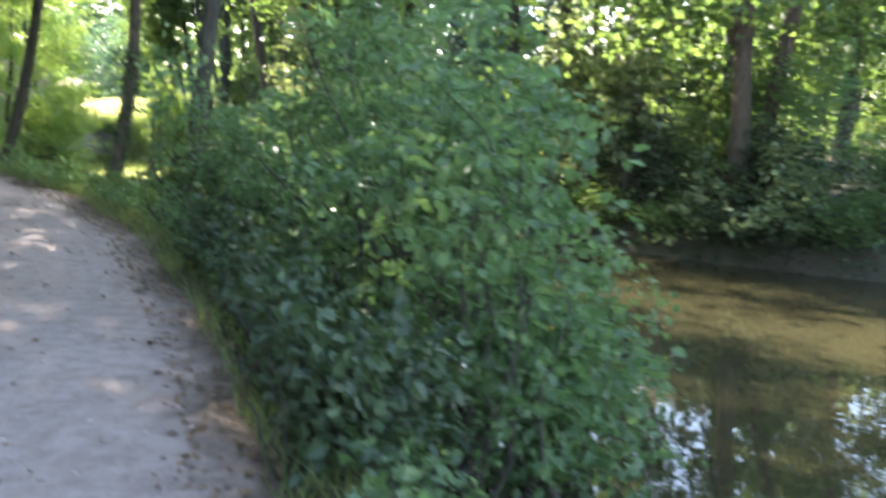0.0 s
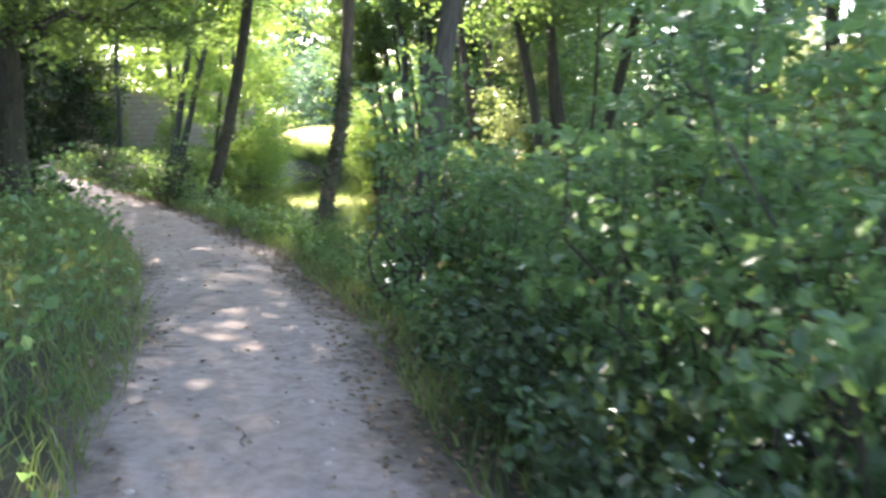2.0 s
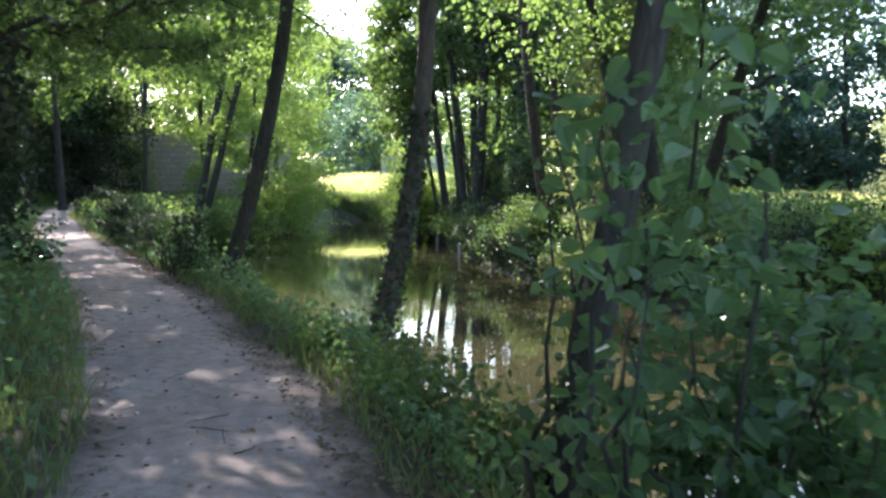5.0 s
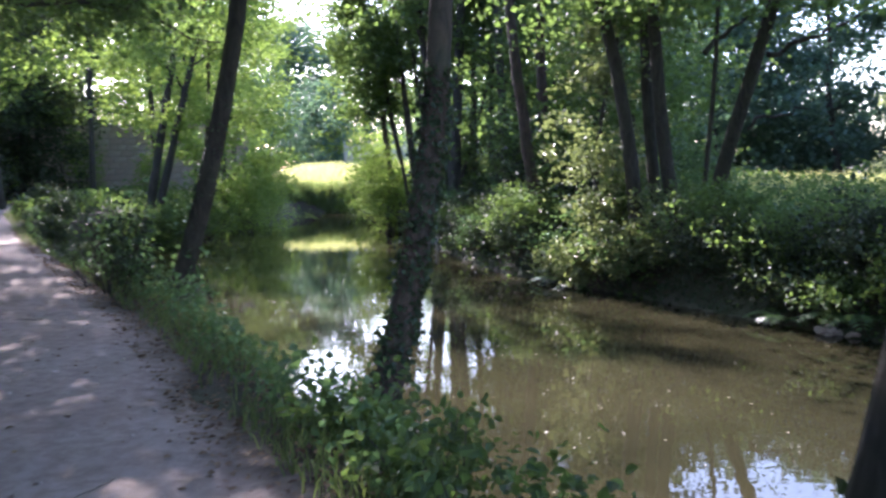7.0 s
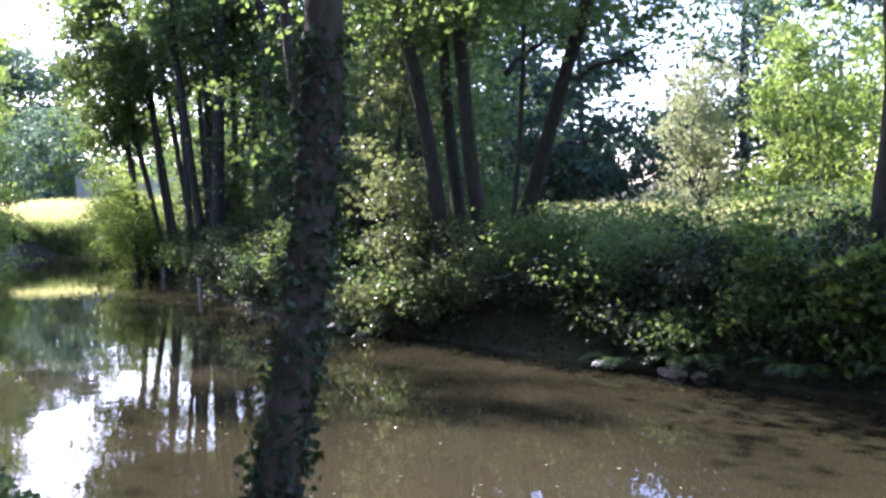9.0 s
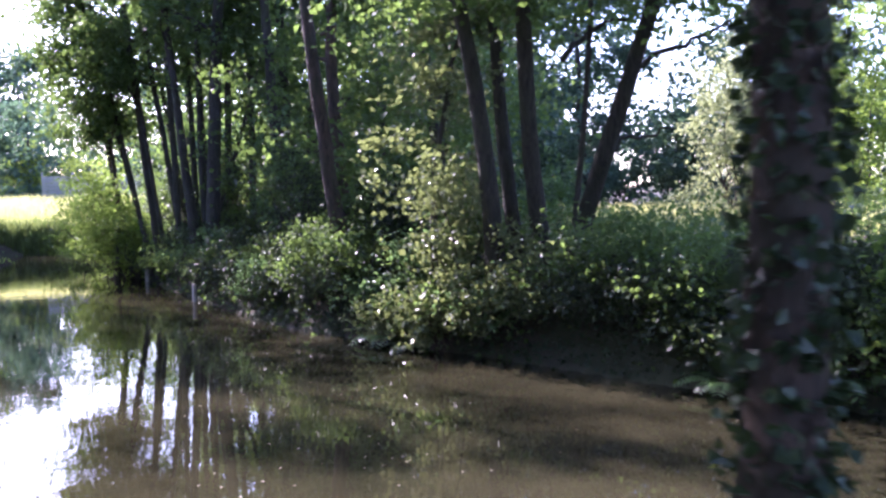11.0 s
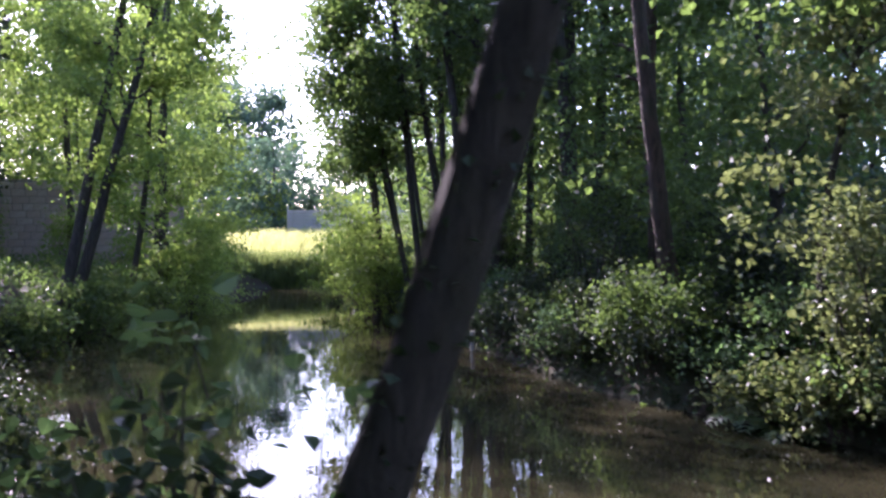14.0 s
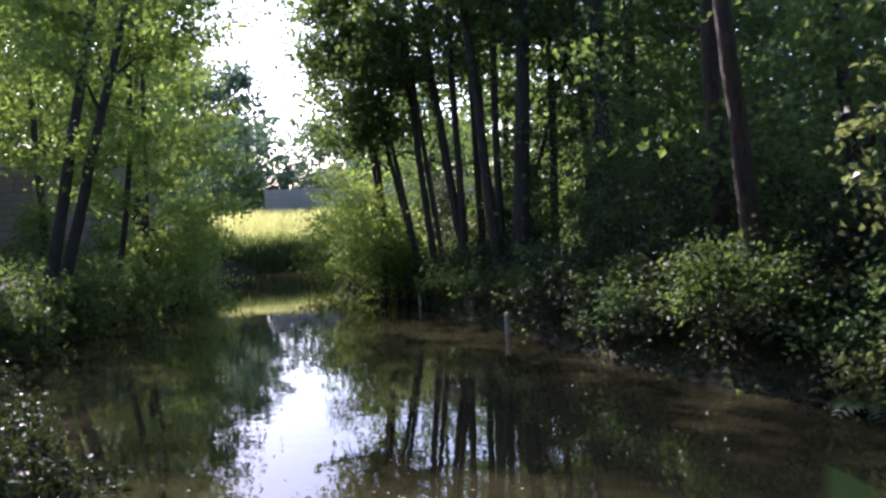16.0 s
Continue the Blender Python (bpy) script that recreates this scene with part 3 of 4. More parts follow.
# ---- far bank trees ----
line_tree("tree", "reddish slender trunk on the far bank", (-6.146, 34.353, -0.183, -0.06, 0.010), 13, 0.19, bark=BARK_RED, crown=(0.5, 2.0), leaves=5000, clusters=30, low=7)
tree("tree", "reddish trunk in the shade of the wood", -6.1, 37.1, 14, 0.2, (-0.03, 0.0), bark=BARK_RED, crown=(0.2, 2.6), leaves=7000, clusters=40)
tree("tree", "dark trunk in the shade of the wood", -7.8, 42.4, 15, 0.22, (0, 0), crown=(0.15, 2.8), leaves=7500, clusters=44)
tree("tree", "dark trunk in the shade of the wood", -7.0, 43.3, 15, 0.2, (0.03, 0), crown=(0.15, 2.8), leaves=7500, clusters=44)
# sapling whose sunlit look is in the pale leaf colour
line_tree("tree", "thin sunlit sapling growing from a stump", (-4.6, 31.1, -0.101, -0.03, 0.050), 7, 0.085, crown=(0.12, 1.2), leaves=5000, leaf=LEAF_LIT_PALE, size=0.12, spread=0.35, clusters=40)
stool = []
for stem, rr in [((-3.648, 29.84, -0.063, -0.15, -0.018), 0.18), ((-3.15, 30.0, -0.137, 0.1, 0.012), 0.15), ((-2.805, 29.6, -0.183, -0.2, 0.016), 0.17), ((-2.11, 30.6, 0.173, -0.3, 0.016), 0.18), ((-2.4, 29.8, 0.141, -0.1, -0.012), 0.06)]:
    stool.append(line_tree("alder", "dark alder stem rising from a shared stool", stem, 13, rr, crown=(0.38, 2.8), leaves=5500, group="stool of alders", low=3.4, clusters=34, leafy_limbs=True, sway=0.1))
stool_tree = stool[3]
tree("tree", "dark trunk on the far bank", 1.66, 23.4, 13, 0.2, (0.01, 0), crown=(0.4, 2.8), leaves=6500, low=3.6)
for px, py, lx, rr in [(5.1, 16.0, 0.02, 0.18), (5.45, 16.3, 0.13, 0.17)]:
    tree("tree", "brown trunk of a twin tree on the far bank", px, py, 13, rr, (lx, 0), bark=BARK_RED, crown=(0.2, 3.2), leaves=11000, low=1.9, clusters=70)
for px, py, lx, rr in [(3.9, 18.6, -0.02, 0.15), (8.2, 19, 0.05, 0.16), (10.5, 17, -0.04, 0.2), (7.0, 23, 0.0, 0.15)]:
    tree("tree", "dark slim trunk in the far wood", px, py, 13, rr, (lx, 0), crown=(0.14, 3.2), leaves=10000, size=0.16, clusters=70)


for px, py, rr in ((3.2, 25, 0.2), (4.4, 27, 0.14)):
    tree("tree", "dark slim trunk in the far wood", px, py, 13, rr, (0.01, 0), crown=(0.5, 1.7), leaves=4000, size=0.16, clusters=24, low=6)


# ---- woods all round ----
def wood(points, label, leaf, size=0.24, leaves=5500, h=(11, 16), crown=(0.1, 3.6), spread=0.8, clusters=56):
    for px, py in points:
        tree("tree", label, px, py, rng.uniform(*h), rng.uniform(0.14, 0.24), (rng.uniform(-0.05, 0.05), 0), crown=crown, leaf=leaf, leaves=leaves, size=size, clusters=clusters, limbs=4, spread=spread, sides=8)


wood([(-3.7, 37), (-4.7, 42), (-4.7, 48), (-7, 52)], "leafy tree of the shaded wood", LEAF, 0.16, 11000, h=(7.5, 9))
wood([(-10, 57), (-13, 62), (-9, 66), (-7.5, 47)], "leafy tree of the shaded wood", LEAF, 0.17, 10000)
wood([(11, 25), (13, 21), (16, 14), (20, 8), (18, 22), (24, 0), (16, 28)], "leafy tree of the shaded wood", LEAF, 0.17, 10000)
wood([(1, 62), (7, 60), (14, 57), (20, 52), (27, 44), (33, 36), (-3, 66), (36, 24), (4, 65)], "hazy pale leafy tree beyond the meadow", LEAF_HAZE, 0.27, 14000, (11, 14), (0.0, 4.4), 0.9, 90)
wood([(13.5, 41), (16.5, 37.5)], "yellow-green sunlit tree at the meadow's edge", LEAF_YEL, 0.16, 14000, (6, 8), (0.0, 2.6), 0.6, 80)
# far trees: their haze comes from the bluish leaf colour
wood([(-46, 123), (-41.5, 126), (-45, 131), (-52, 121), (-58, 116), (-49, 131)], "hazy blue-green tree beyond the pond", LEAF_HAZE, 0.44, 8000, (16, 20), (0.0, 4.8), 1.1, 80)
wood([(-19.5, 91), (-29.6, 91), (-16, 93), (-14, 98), (-27, 107), (-9, 92), (-34, 100), (-42, 98), (-15, 90), (-20, 110)], "hazy pale tree behind the fence", LEAF_HAZE, 0.32, 5000, (6, 9), (0.02, 4))
wood([(-36.5, 55), (-34.5, 47)], "leafy tree behind the bank", LEAF, 0.22, 9000, (10, 12), (0.12, 2.8), 0.7, 80)
# sunlight on these trees is tinted into the leaf
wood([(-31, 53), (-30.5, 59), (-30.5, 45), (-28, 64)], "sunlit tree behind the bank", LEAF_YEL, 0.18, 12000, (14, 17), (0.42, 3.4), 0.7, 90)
wood([(-7.6, 6.5), (-10.4, 10.5), (-14.2, 14.5)], "dark dense tree beside the path", LEAF, 0.1, 15000, (11, 14), (0.1, 3.0), 0.6, 90)
# the shade beside the path is in these trees' dark leaf colour
wood([(-17, 19.5), (-21, 23), (-24, 28), (-29, 33), (-11, 3), (-15, 9), (-20, 15), (-26, 22), (-32, 37), (-36, 44), (-40, 52), (-46, 62), (-44, 72), (-37, 57), (-42, 57)], "dark dense tree beside the path", LEAF_SHADE, 0.2, 5600, (11, 15), (0.1, 3.2))
wood([(-5, -3), (-8, -8), (-2, -14), (6, -16), (14, -20), (22, -12), (-12, -4)], "leafy tree behind the path", LEAF, 0.26, 4000)
wood([(-41, 70), (-36, 71), (-31.5, 72), (-46, 66), (-38.5, 77), (-34, 75), (-43.5, 73), (-50, 70)], "leafy tree behind the garden wall", LEAF_YEL, 0.22, 15000, (13, 16), (0.1, 3.6), 0.8, 90)
for px, py, h, r in [(-30.3, 92.5, 4.6, 2.2), (-27.2, 94, 3.6, 2.0), (-24.4, 94, 3.4, 2.0), (-21.5, 94, 4.6, 2.2)]:
    shrub("bush", "pale green garden bush before the house", px, py, h, r, LEAF_YEL if px < -29 else LEAF_HAZE, 4200, 0.24, 7, 60, spread=0.5, floor=0.0)
# ---- canopy over the path ----
for sv, off in ((11, -4.0), (15, -4.6), (19, -3.9), (21, -3.3), (23.5, -4.4), (25.7, -3.2), (28, -4.0), (31, -4.3), (38, -4.2), (41, -3.6), (44, -4.4), (47.5, -3.8), (50, -4.6), (57, -4.2)):
    (px, py), = beside(1, sv, sv + 0.4, off, off)
    tree("tree", "dark spreading tree arching over the path", px, py, rng.uniform(11, 14), rng.uniform(0.13, 0.2), (0.2, 0.12) if sv < 32 else (0.36, 0.24), crown=(0.34, 4.8), leaf=LEAF_SHADE if rng.uniform() < 0.5 else LEAF, leaves=16000, size=0.125, clusters=95, limbs=9, spread=0.5, low=4.3, group="trees arching over the path")
bough_tree = tree("tree", "big dark tree with long drooping boughs over the path", -11.7, 17.0, 12, 0.22, (0.03, 0.0), crown=(0.45, 3.5), leaf=LEAF_SHADE, leaves=8000, size=0.13, clusters=40, limbs=6, low=4.5)
for ang, z0, reach, drop in ((-60, 3.2, 4.2, 0.5), (-35, 3.8, 4.8, 0.9), (-10, 3.4, 4.4, 0.6), (15, 4.2, 4.6, 0.7), (-80, 4.4, 5.0, 1.2), (-45, 4.9, 5.2, 1.2), (-110, 3.6, 3.8, 0.4), (40, 3.3, 3.6, 0.3), (-22, 5.4, 5.4, 1.6), (78, 4.0, 6.6, 1.0), (96, 4.2, 6.2, 1.0), (62, 4.4, 6.6, 1.1), (88, 4.7, 7.6, 1.3), (104, 5.0, 7.8, 1.2), (112, 4.0, 6.4, 0.8)):
    a = radians(ang)
    bl = wander((0.1, 0, z0), (math.cos(a) * reach, math.sin(a) * reach, z0 - drop + 0.4), 12, 0.5)
    bough_ob = piece("bough", mesh_of("bough", *tube(bl, np.linspace(0.055, 0.012, 12), 6), BARK, True), bough_tree)
    v, f = leaf_arrays(sprays(bl[4:], 110, 0.34, 0.25), 0.085)
    tagged(piece("leaf_spray", mesh_of("leaf_spray", v, f, LEAF), bough_ob), kind="stuff")
# ---- hazel thicket on the near bank ----
for px, py, h, r in [(0.05, 5.0, 2.2, 0.85), (-0.35, 6.2, 2.9, 1.0), (-0.75, 7.2, 3.0, 0.9), (-1.3, 8.3, 2.0, 0.8), (-1.95, 9.5, 1.8, 0.7), (-2.65, 10.4, 1.55, 0.55), (-2.3, 11.0, 1.7, 0.6), (0.0, 7.0, 2.7, 0.9), (-0.4, 8.7, 2.7, 0.85), (-1.2, 9.7, 1.6, 0.7), (0.55, 5.6, 1.1, 0.75), (0.75, 6.6, 1.5, 0.7)]:
    shrub("hazel_bush", "dense green hazel bush on the bank edge", px, py, h + 0.5, r, LEAF_COOL, 2500, 0.074, 15, 60, True, (0.07, 0.02), spread=0.15, group="hazel thicket", floor=0.25, flat=0.14)
shrub("hazel_sapling", "hazel sapling with broad pale leaves near the path", -2.95, 9.9, 1.95, 0.36, LEAF_COOL, 240, 0.095, 5, 14, "fine", (0.06, 0.0), spread=0.16)
shrub("hazel_sapling", "hazel sapling with broad pale leaves near the path", -3.12, 10.75, 2.0, 0.34, LEAF_COOL, 200, 0.095, 5, 12, "fine", (0.02, -0.1), spread=0.15)
shrub("willow_bush", "grey-green willow bush at the meadow's edge", 5.6, 40.5, 5.2, 1.25, WILLOW, 9000, 0.11, 8, 90, spread=0.3, floor=0.02)
shrub("bush", "tall yellow-green sunlit bush at the meadow's edge", 9.0, 40.2, 6.2, 2.1, LEAF_YEL, 14000, 0.13, 9, 120, spread=0.36, floor=0.0)
# ---- bushes of the left bank ----
# past y 49 sunlight is in the leaf colour, nearer bushes stay shaded
for px, py, h, r in [(-22.4, 47.5, 1.9, 1.4), (-22.3, 43, 1.8, 1.2), (-22.9, 51.5, 3.4, 1.8), (-23.5, 55.5, 3.8, 1.8), (-24, 59, 3.0, 1.6), (-22, 40, 1.5, 1.0), (-22.6, 45.2, 2.2, 1.4)]:
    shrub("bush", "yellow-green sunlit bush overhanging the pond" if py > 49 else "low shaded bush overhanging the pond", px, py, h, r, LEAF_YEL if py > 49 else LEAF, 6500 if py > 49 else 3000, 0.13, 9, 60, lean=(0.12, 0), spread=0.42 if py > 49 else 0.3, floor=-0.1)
# near shore bushes: bank shade put into their dark leaves
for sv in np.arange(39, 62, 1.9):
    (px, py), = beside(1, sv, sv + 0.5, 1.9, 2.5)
    shrub("bush", "low dark bush on the near shore", px, py, rng.uniform(0.6, 1.15), rng.uniform(0.6, 0.95), LEAF_SHADE, 2200, 0.09, 5, 24, spread=0.2, group="near shore bushes")
# elder leaves take the dark ivy colour in place of shade
shrub("elder_bush", "low elder bush with dark leaves on the bank", -9.95, 19.3, 0.95, 0.5, IVY_AND_SHADE, 620, 0.07, 9, 22, "fine", spread=0.13)
shrub("elder_bush", "low elder bush with dark leaves on the bank", -10.5, 19.9, 0.8, 0.5, IVY_AND_SHADE, 520, 0.07, 8, 20, "fine", spread=0.13)
for sv in np.arange(9, 75, 1.7):
    close = sv < 36
    (px, py), = beside(1, sv, sv + 0.6, -5.6, -4.3 if close else -3.6)
    shrub("bush", "dark dense bush beside the path", px, py, rng.uniform(1.8, 3.6), rng.uniform(1.0, 1.3) if close else rng.uniform(1.2, 1.7), LEAF_COOL if close and rng.uniform() < 0.5 else LEAF_SHADE if rng.uniform() < 0.7 else LEAF,
          4600 if close else 2600, 0.075 if close else 0.14, 6, 50 if close else 40, spread=0.26 if close else 0.34, group="bushes left of the path")
# thickets darkened by leaf colour to stand for deep shade
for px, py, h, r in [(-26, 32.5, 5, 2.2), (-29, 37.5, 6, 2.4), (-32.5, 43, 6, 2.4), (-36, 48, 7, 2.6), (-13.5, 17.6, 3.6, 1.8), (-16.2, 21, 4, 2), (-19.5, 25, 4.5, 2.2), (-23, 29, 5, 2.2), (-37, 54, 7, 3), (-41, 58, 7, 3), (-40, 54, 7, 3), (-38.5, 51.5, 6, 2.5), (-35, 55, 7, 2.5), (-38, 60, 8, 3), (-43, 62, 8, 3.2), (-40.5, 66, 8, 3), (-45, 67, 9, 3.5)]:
    shrub("bush", "tall dark thicket closing the path's far end", px, py, h, r, LEAF_SHADE, 7000, 0.19, 8, 110, spread=0.45, floor=0.0, group="dark thickets")
# hedge added to fill sky gaps, haze tinted into its leaves
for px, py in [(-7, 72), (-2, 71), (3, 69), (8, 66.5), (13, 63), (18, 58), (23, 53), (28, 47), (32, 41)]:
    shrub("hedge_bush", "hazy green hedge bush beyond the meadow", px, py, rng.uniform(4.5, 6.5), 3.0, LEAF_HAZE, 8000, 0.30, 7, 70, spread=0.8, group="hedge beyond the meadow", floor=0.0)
# ---- undergrowth of the far shore ----
s_run = np.r_[0, np.cumsum(np.hypot(*np.diff(SHORE, axis=0).T))]
for sv in np.arange(s_run[20] + 3, s_run[-4], 1.0):
    pt, dd, _ = along(SHORE, sv)
    open_side = 23.0 < pt[1] < 29.0
    clump_side = pt[1] > 38
    lush = 0.5 + 0.5 * math.sin(sv * 1.1) * math.sin(sv * 0.47 + 1.2)
    # leaf colour stands for light: paler by the stump, darker elsewhere for shade
    lit_by_stump = math.hypot(pt[0] + 3.6, pt[1] - 29.0) < 2.0
    for o0, o1, hh in ((0.3, 0.6, (0.5, 0.9)), (0.6, 1.2, (0.9, 1.7)), (1.6, 3.2, (0.5, 1.0) if open_side else (2.0, 3.8) if clump_side else (1.2, 3.2))):
        if o0 < 1 and rng.uniform() > 0.6 + 0.4 * lush:
            continue
        off = rng.uniform(o0, o1)
        px, py = pt[0] - dd[1] * off, pt[1] + dd[0] * off
        pick = rng.uniform()
        shrub("shore_bush", "leafy undergrowth bush on the shaded far shore", px, py, rng.uniform(*hh), rng.uniform(0.6, 0.95), (LEAF_LIT_PALE if pick < 0.35 else LEAF_COOL if pick < 0.6 else LEAF) if lit_by_stump else LEAF_SHADE if pick < 0.5 else LEAF if pick < 0.9 else LEAF_COOL, int(900 + 600 * hh[1]) // 2 + 700, 0.088, 4, 24, spread=0.26,
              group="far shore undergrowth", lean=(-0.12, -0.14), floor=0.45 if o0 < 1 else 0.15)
for px, py, h, r in [(-15.3, 54.5, 4.8, 1.8), (-14.5, 51.6, 4.2, 1.5), (-16.5, 58, 3.8, 1.8), (-13.6, 49.4, 3.4, 1.1)]:
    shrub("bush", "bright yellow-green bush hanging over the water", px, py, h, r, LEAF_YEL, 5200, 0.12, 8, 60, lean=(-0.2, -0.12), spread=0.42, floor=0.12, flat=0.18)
# bushes by the stump, painted pale to look sunlit
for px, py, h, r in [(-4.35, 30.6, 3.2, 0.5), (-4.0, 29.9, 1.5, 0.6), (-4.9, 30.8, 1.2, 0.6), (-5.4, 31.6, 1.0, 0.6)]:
    shrub("bush", "pale sunlit leaves of a bush by the stump", px, py, h, r, LEAF_LIT_PALE, 2000, 0.09, 7, 34, spread=0.22, lean=(-0.1, -0.25), floor=0.25, flat=0.16)

# ---- low growth ----
p = np.concatenate([patchy(beside(38000, 2, 40, -4.2, -0.68, 1.5), 1.1, -0.55), patchy(beside(9000, 40, 80, -4.6, -0.62, 1.2), 0.8, -0.5)])
tagged(new("grass", mesh_of("grass", *blades(on_ground(p), 0.27, 0.0055, 0.85), GRASS)), "tall rough grass on the bank beside the path", "grass", kind="stuff")
p = np.concatenate([patchy(beside(20000, 4, 42, 0.85, 2.3, 1.0), 1.3, -0.35), patchy(beside(6000, 42, 75, 0.6, 2.6), 0.8, -0.5)])
tagged(new("grass", mesh_of("grass", *blades(on_ground(p), 0.17, 0.006, 0.7), GRASS)), "thin green grass on the slope to the water", "grass", kind="stuff")
p = patchy(beside(24000, 2, 60, -4.8, -0.75, 1.0), 1.6, 0.05)
v, f = leaf_arrays(on_ground(p) + np.c_[0 * p, rng.uniform(0.02, 0.62, len(p)) * np.clip(1.1 + ripple(p[:, 0], p[:, 1]), 0.2, 2)], 0.075)
tagged(new("nettles", mesh_of("nettles", v, f, LEAF_COOL)), "green nettles and herbs along the path edge", "undergrowth", kind="stuff")
p = patchy(beside(42000, 4, 55, 1.05, 2.6, 0.9), 1.4, -0.35)
v, f = leaf_arrays(on_ground(p) + np.c_[0 * p, rng.uniform(0.0, 0.3, len(p)) * np.clip(1.0 + ripple(p[:, 0] * 1.2, p[:, 1]), 0.2, 1.7)], 0.06)
tagged(new("herbs", mesh_of("herbs", v, f, LEAF_COOL)), "dark leafy herbs on the slope to the water", "undergrowth", kind="stuff")
p = np.concatenate([beside(9000, 4, 50, 0.55, 1.35, 1.0), beside(1500, 4, 50, -0.9, -0.5), beside(700, 4, 40, -0.6, 0.6)])
v, f = leaf_arrays(on_ground(p, 0.03), 0.042, up=3.0, droop=0.0)
tagged(new("leaf_litter", mesh_of("leaf_litter", v, f, LITTER)), "brown fallen leaves strewn along the path edge", "leaf litter", kind="stuff")
# herbs in the dark leaf colour that carries the shore's shade
p = np.concatenate([beside(9000, 38, 76, 0.95, 4.0, 1.2), beside(1500, 34, 40, 1.2, 2.8)])
p = p[~in_pond(p)]
v, f = leaf_arrays(on_ground(p) + np.c_[0 * p, rng.uniform(0.0, 0.5, len(p)) * np.clip(1 + ripple(p[:, 0], p[:, 1]), 0.2, 1.8)], 0.1)
tagged(new("herbs", mesh_of("herbs", v, f, LEAF_SHADE)), "dark shaded herbs on the near shore", "undergrowth", kind="stuff")
# ivy and herbs that cover the far shore's slope, bank shade in their colour
sv = rng.uniform(s_run[20] + 3, s_run[-4], 32000)
q, d, _ = along(SHORE, sv)
o = 0.06 + 2.3 * rng.uniform(0, 1, len(sv)) ** 1.25
p = q + np.stack([-d[:, 1], d[:, 0]], -1) * o[:, None]
v, f = leaf_arrays(on_ground(p) + np.c_[0 * p, rng.uniform(0.0, 0.4, len(p)) * np.clip(1 + ripple(p[:, 0] * 1.3, p[:, 1]), 0.15, 1.8)], 0.085)
tagged(new("ivy_carpet", mesh_of("ivy_carpet", v, f, IVY_AND_SHADE)), "dark ivy and herbs covering the far shore's slope", "undergrowth", kind="stuff")
# far meadow bank beyond the water
p = np.c_[rng.uniform(-30, -9, 23000), rng.uniform(70.6, 83, 23000)]
tagged(new("meadow_grass", mesh_of("meadow_grass", *blades(on_ground(p), 0.85, 0.022), STRAW)), "tall sunlit yellow-green meadow grass", "grass", kind="stuff")
p = np.c_[rng.uniform(-27, -17, 7000), rng.uniform(69.4, 71.4, 7000)]
p = p[~in_pond(p)]
tagged(new("reeds", mesh_of("reeds", *blades(on_ground(p), 1.2, 0.03), GRASS)), "dark green reeds along the far bank", "reeds", kind="stuff")
p = np.c_[rng.uniform(0, 22, 18000), rng.uniform(34, 52, 18000)]
tagged(new("meadow_grass", mesh_of("meadow_grass", *blades(on_ground(p), 0.7, 0.016), STRAW)), "tall sunlit meadow grass beyond the wood", "grass", kind="stuff")
p = np.c_[rng.uniform(-2, 12, 26000), rng.uniform(21, 35.5, 26000)]
p = p[~in_pond(p)]
v, f = leaf_arrays(on_ground(p) + np.c_[0 * p, rng.uniform(0.0, 0.75, len(p)) * np.clip(1 + ripple(p[:, 0], p[:, 1]), 0.3, 1.8)], 0.11)
tagged(new("undergrowth", mesh_of("undergrowth", v, f, LEAF)), "knee-high green undergrowth on the far bank", "undergrowth", kind="stuff")
p = np.c_[rng.uniform(-14, 2, 16000), rng.uniform(29, 64, 16000)]
p = p[~in_pond(p)]
v, f = leaf_arrays(on_ground(p) + np.c_[0 * p, rng.uniform(0.0, 0.8, len(p))], 0.16)
tagged(new("undergrowth", mesh_of("undergrowth", v, f, LEAF)), "shaded green undergrowth under the trees", "undergrowth", kind="stuff")

p = np.c_[rng.uniform(-42, -22, 20000), rng.uniform(34, 72, 20000)]
p = p[~in_pond(p) & (to_line(p, PATH)[0] > 0.9)]
v, f = leaf_arrays(on_ground(p) + np.c_[0 * p, rng.uniform(0.0, 0.7, len(p))], 0.16)
tagged(new("undergrowth", mesh_of("undergrowth", v, f, LEAF)), "green undergrowth on the bank behind the pond", "undergrowth", kind="stuff")
# ---- stump, stakes, ferns ----
def stump(x, y, r, h, label):
    z = hz(x, y)
    n = 14
    u = np.linspace(0, 1, n)
    line = np.c_[0.06 * np.sin(u * 4), 0.05 * u, -0.4 + (h + 0.4) * u]
    v, f = tube(line, r * (1.25 - 0.6 * u + 0.12 * np.sin(u * 17)), 14, 0.14)
    top = new("stump", mesh_of("stump", v, f, BARK_RED, True))
    top.location = (x, y, z)
    for a in (0.4, 1.9, 3.4, 4.4, 5.3):
        reach = r * rng.uniform(1.6, 2.6)
        root = wander((0, 0, 0.15 * h), (math.cos(a) * reach, math.sin(a) * reach, -0.45), 8, 0.08)
        piece("root", mesh_of("root", *tube(root, np.linspace(r * 0.35, r * 0.1, 8), 7, 0.1), BARK_RED, True), top)
    return tagged(top, label, "stump")


stump(-4.6, 30.55, 0.26, 0.75, "gnarled brown stump on the sunlit far shore")
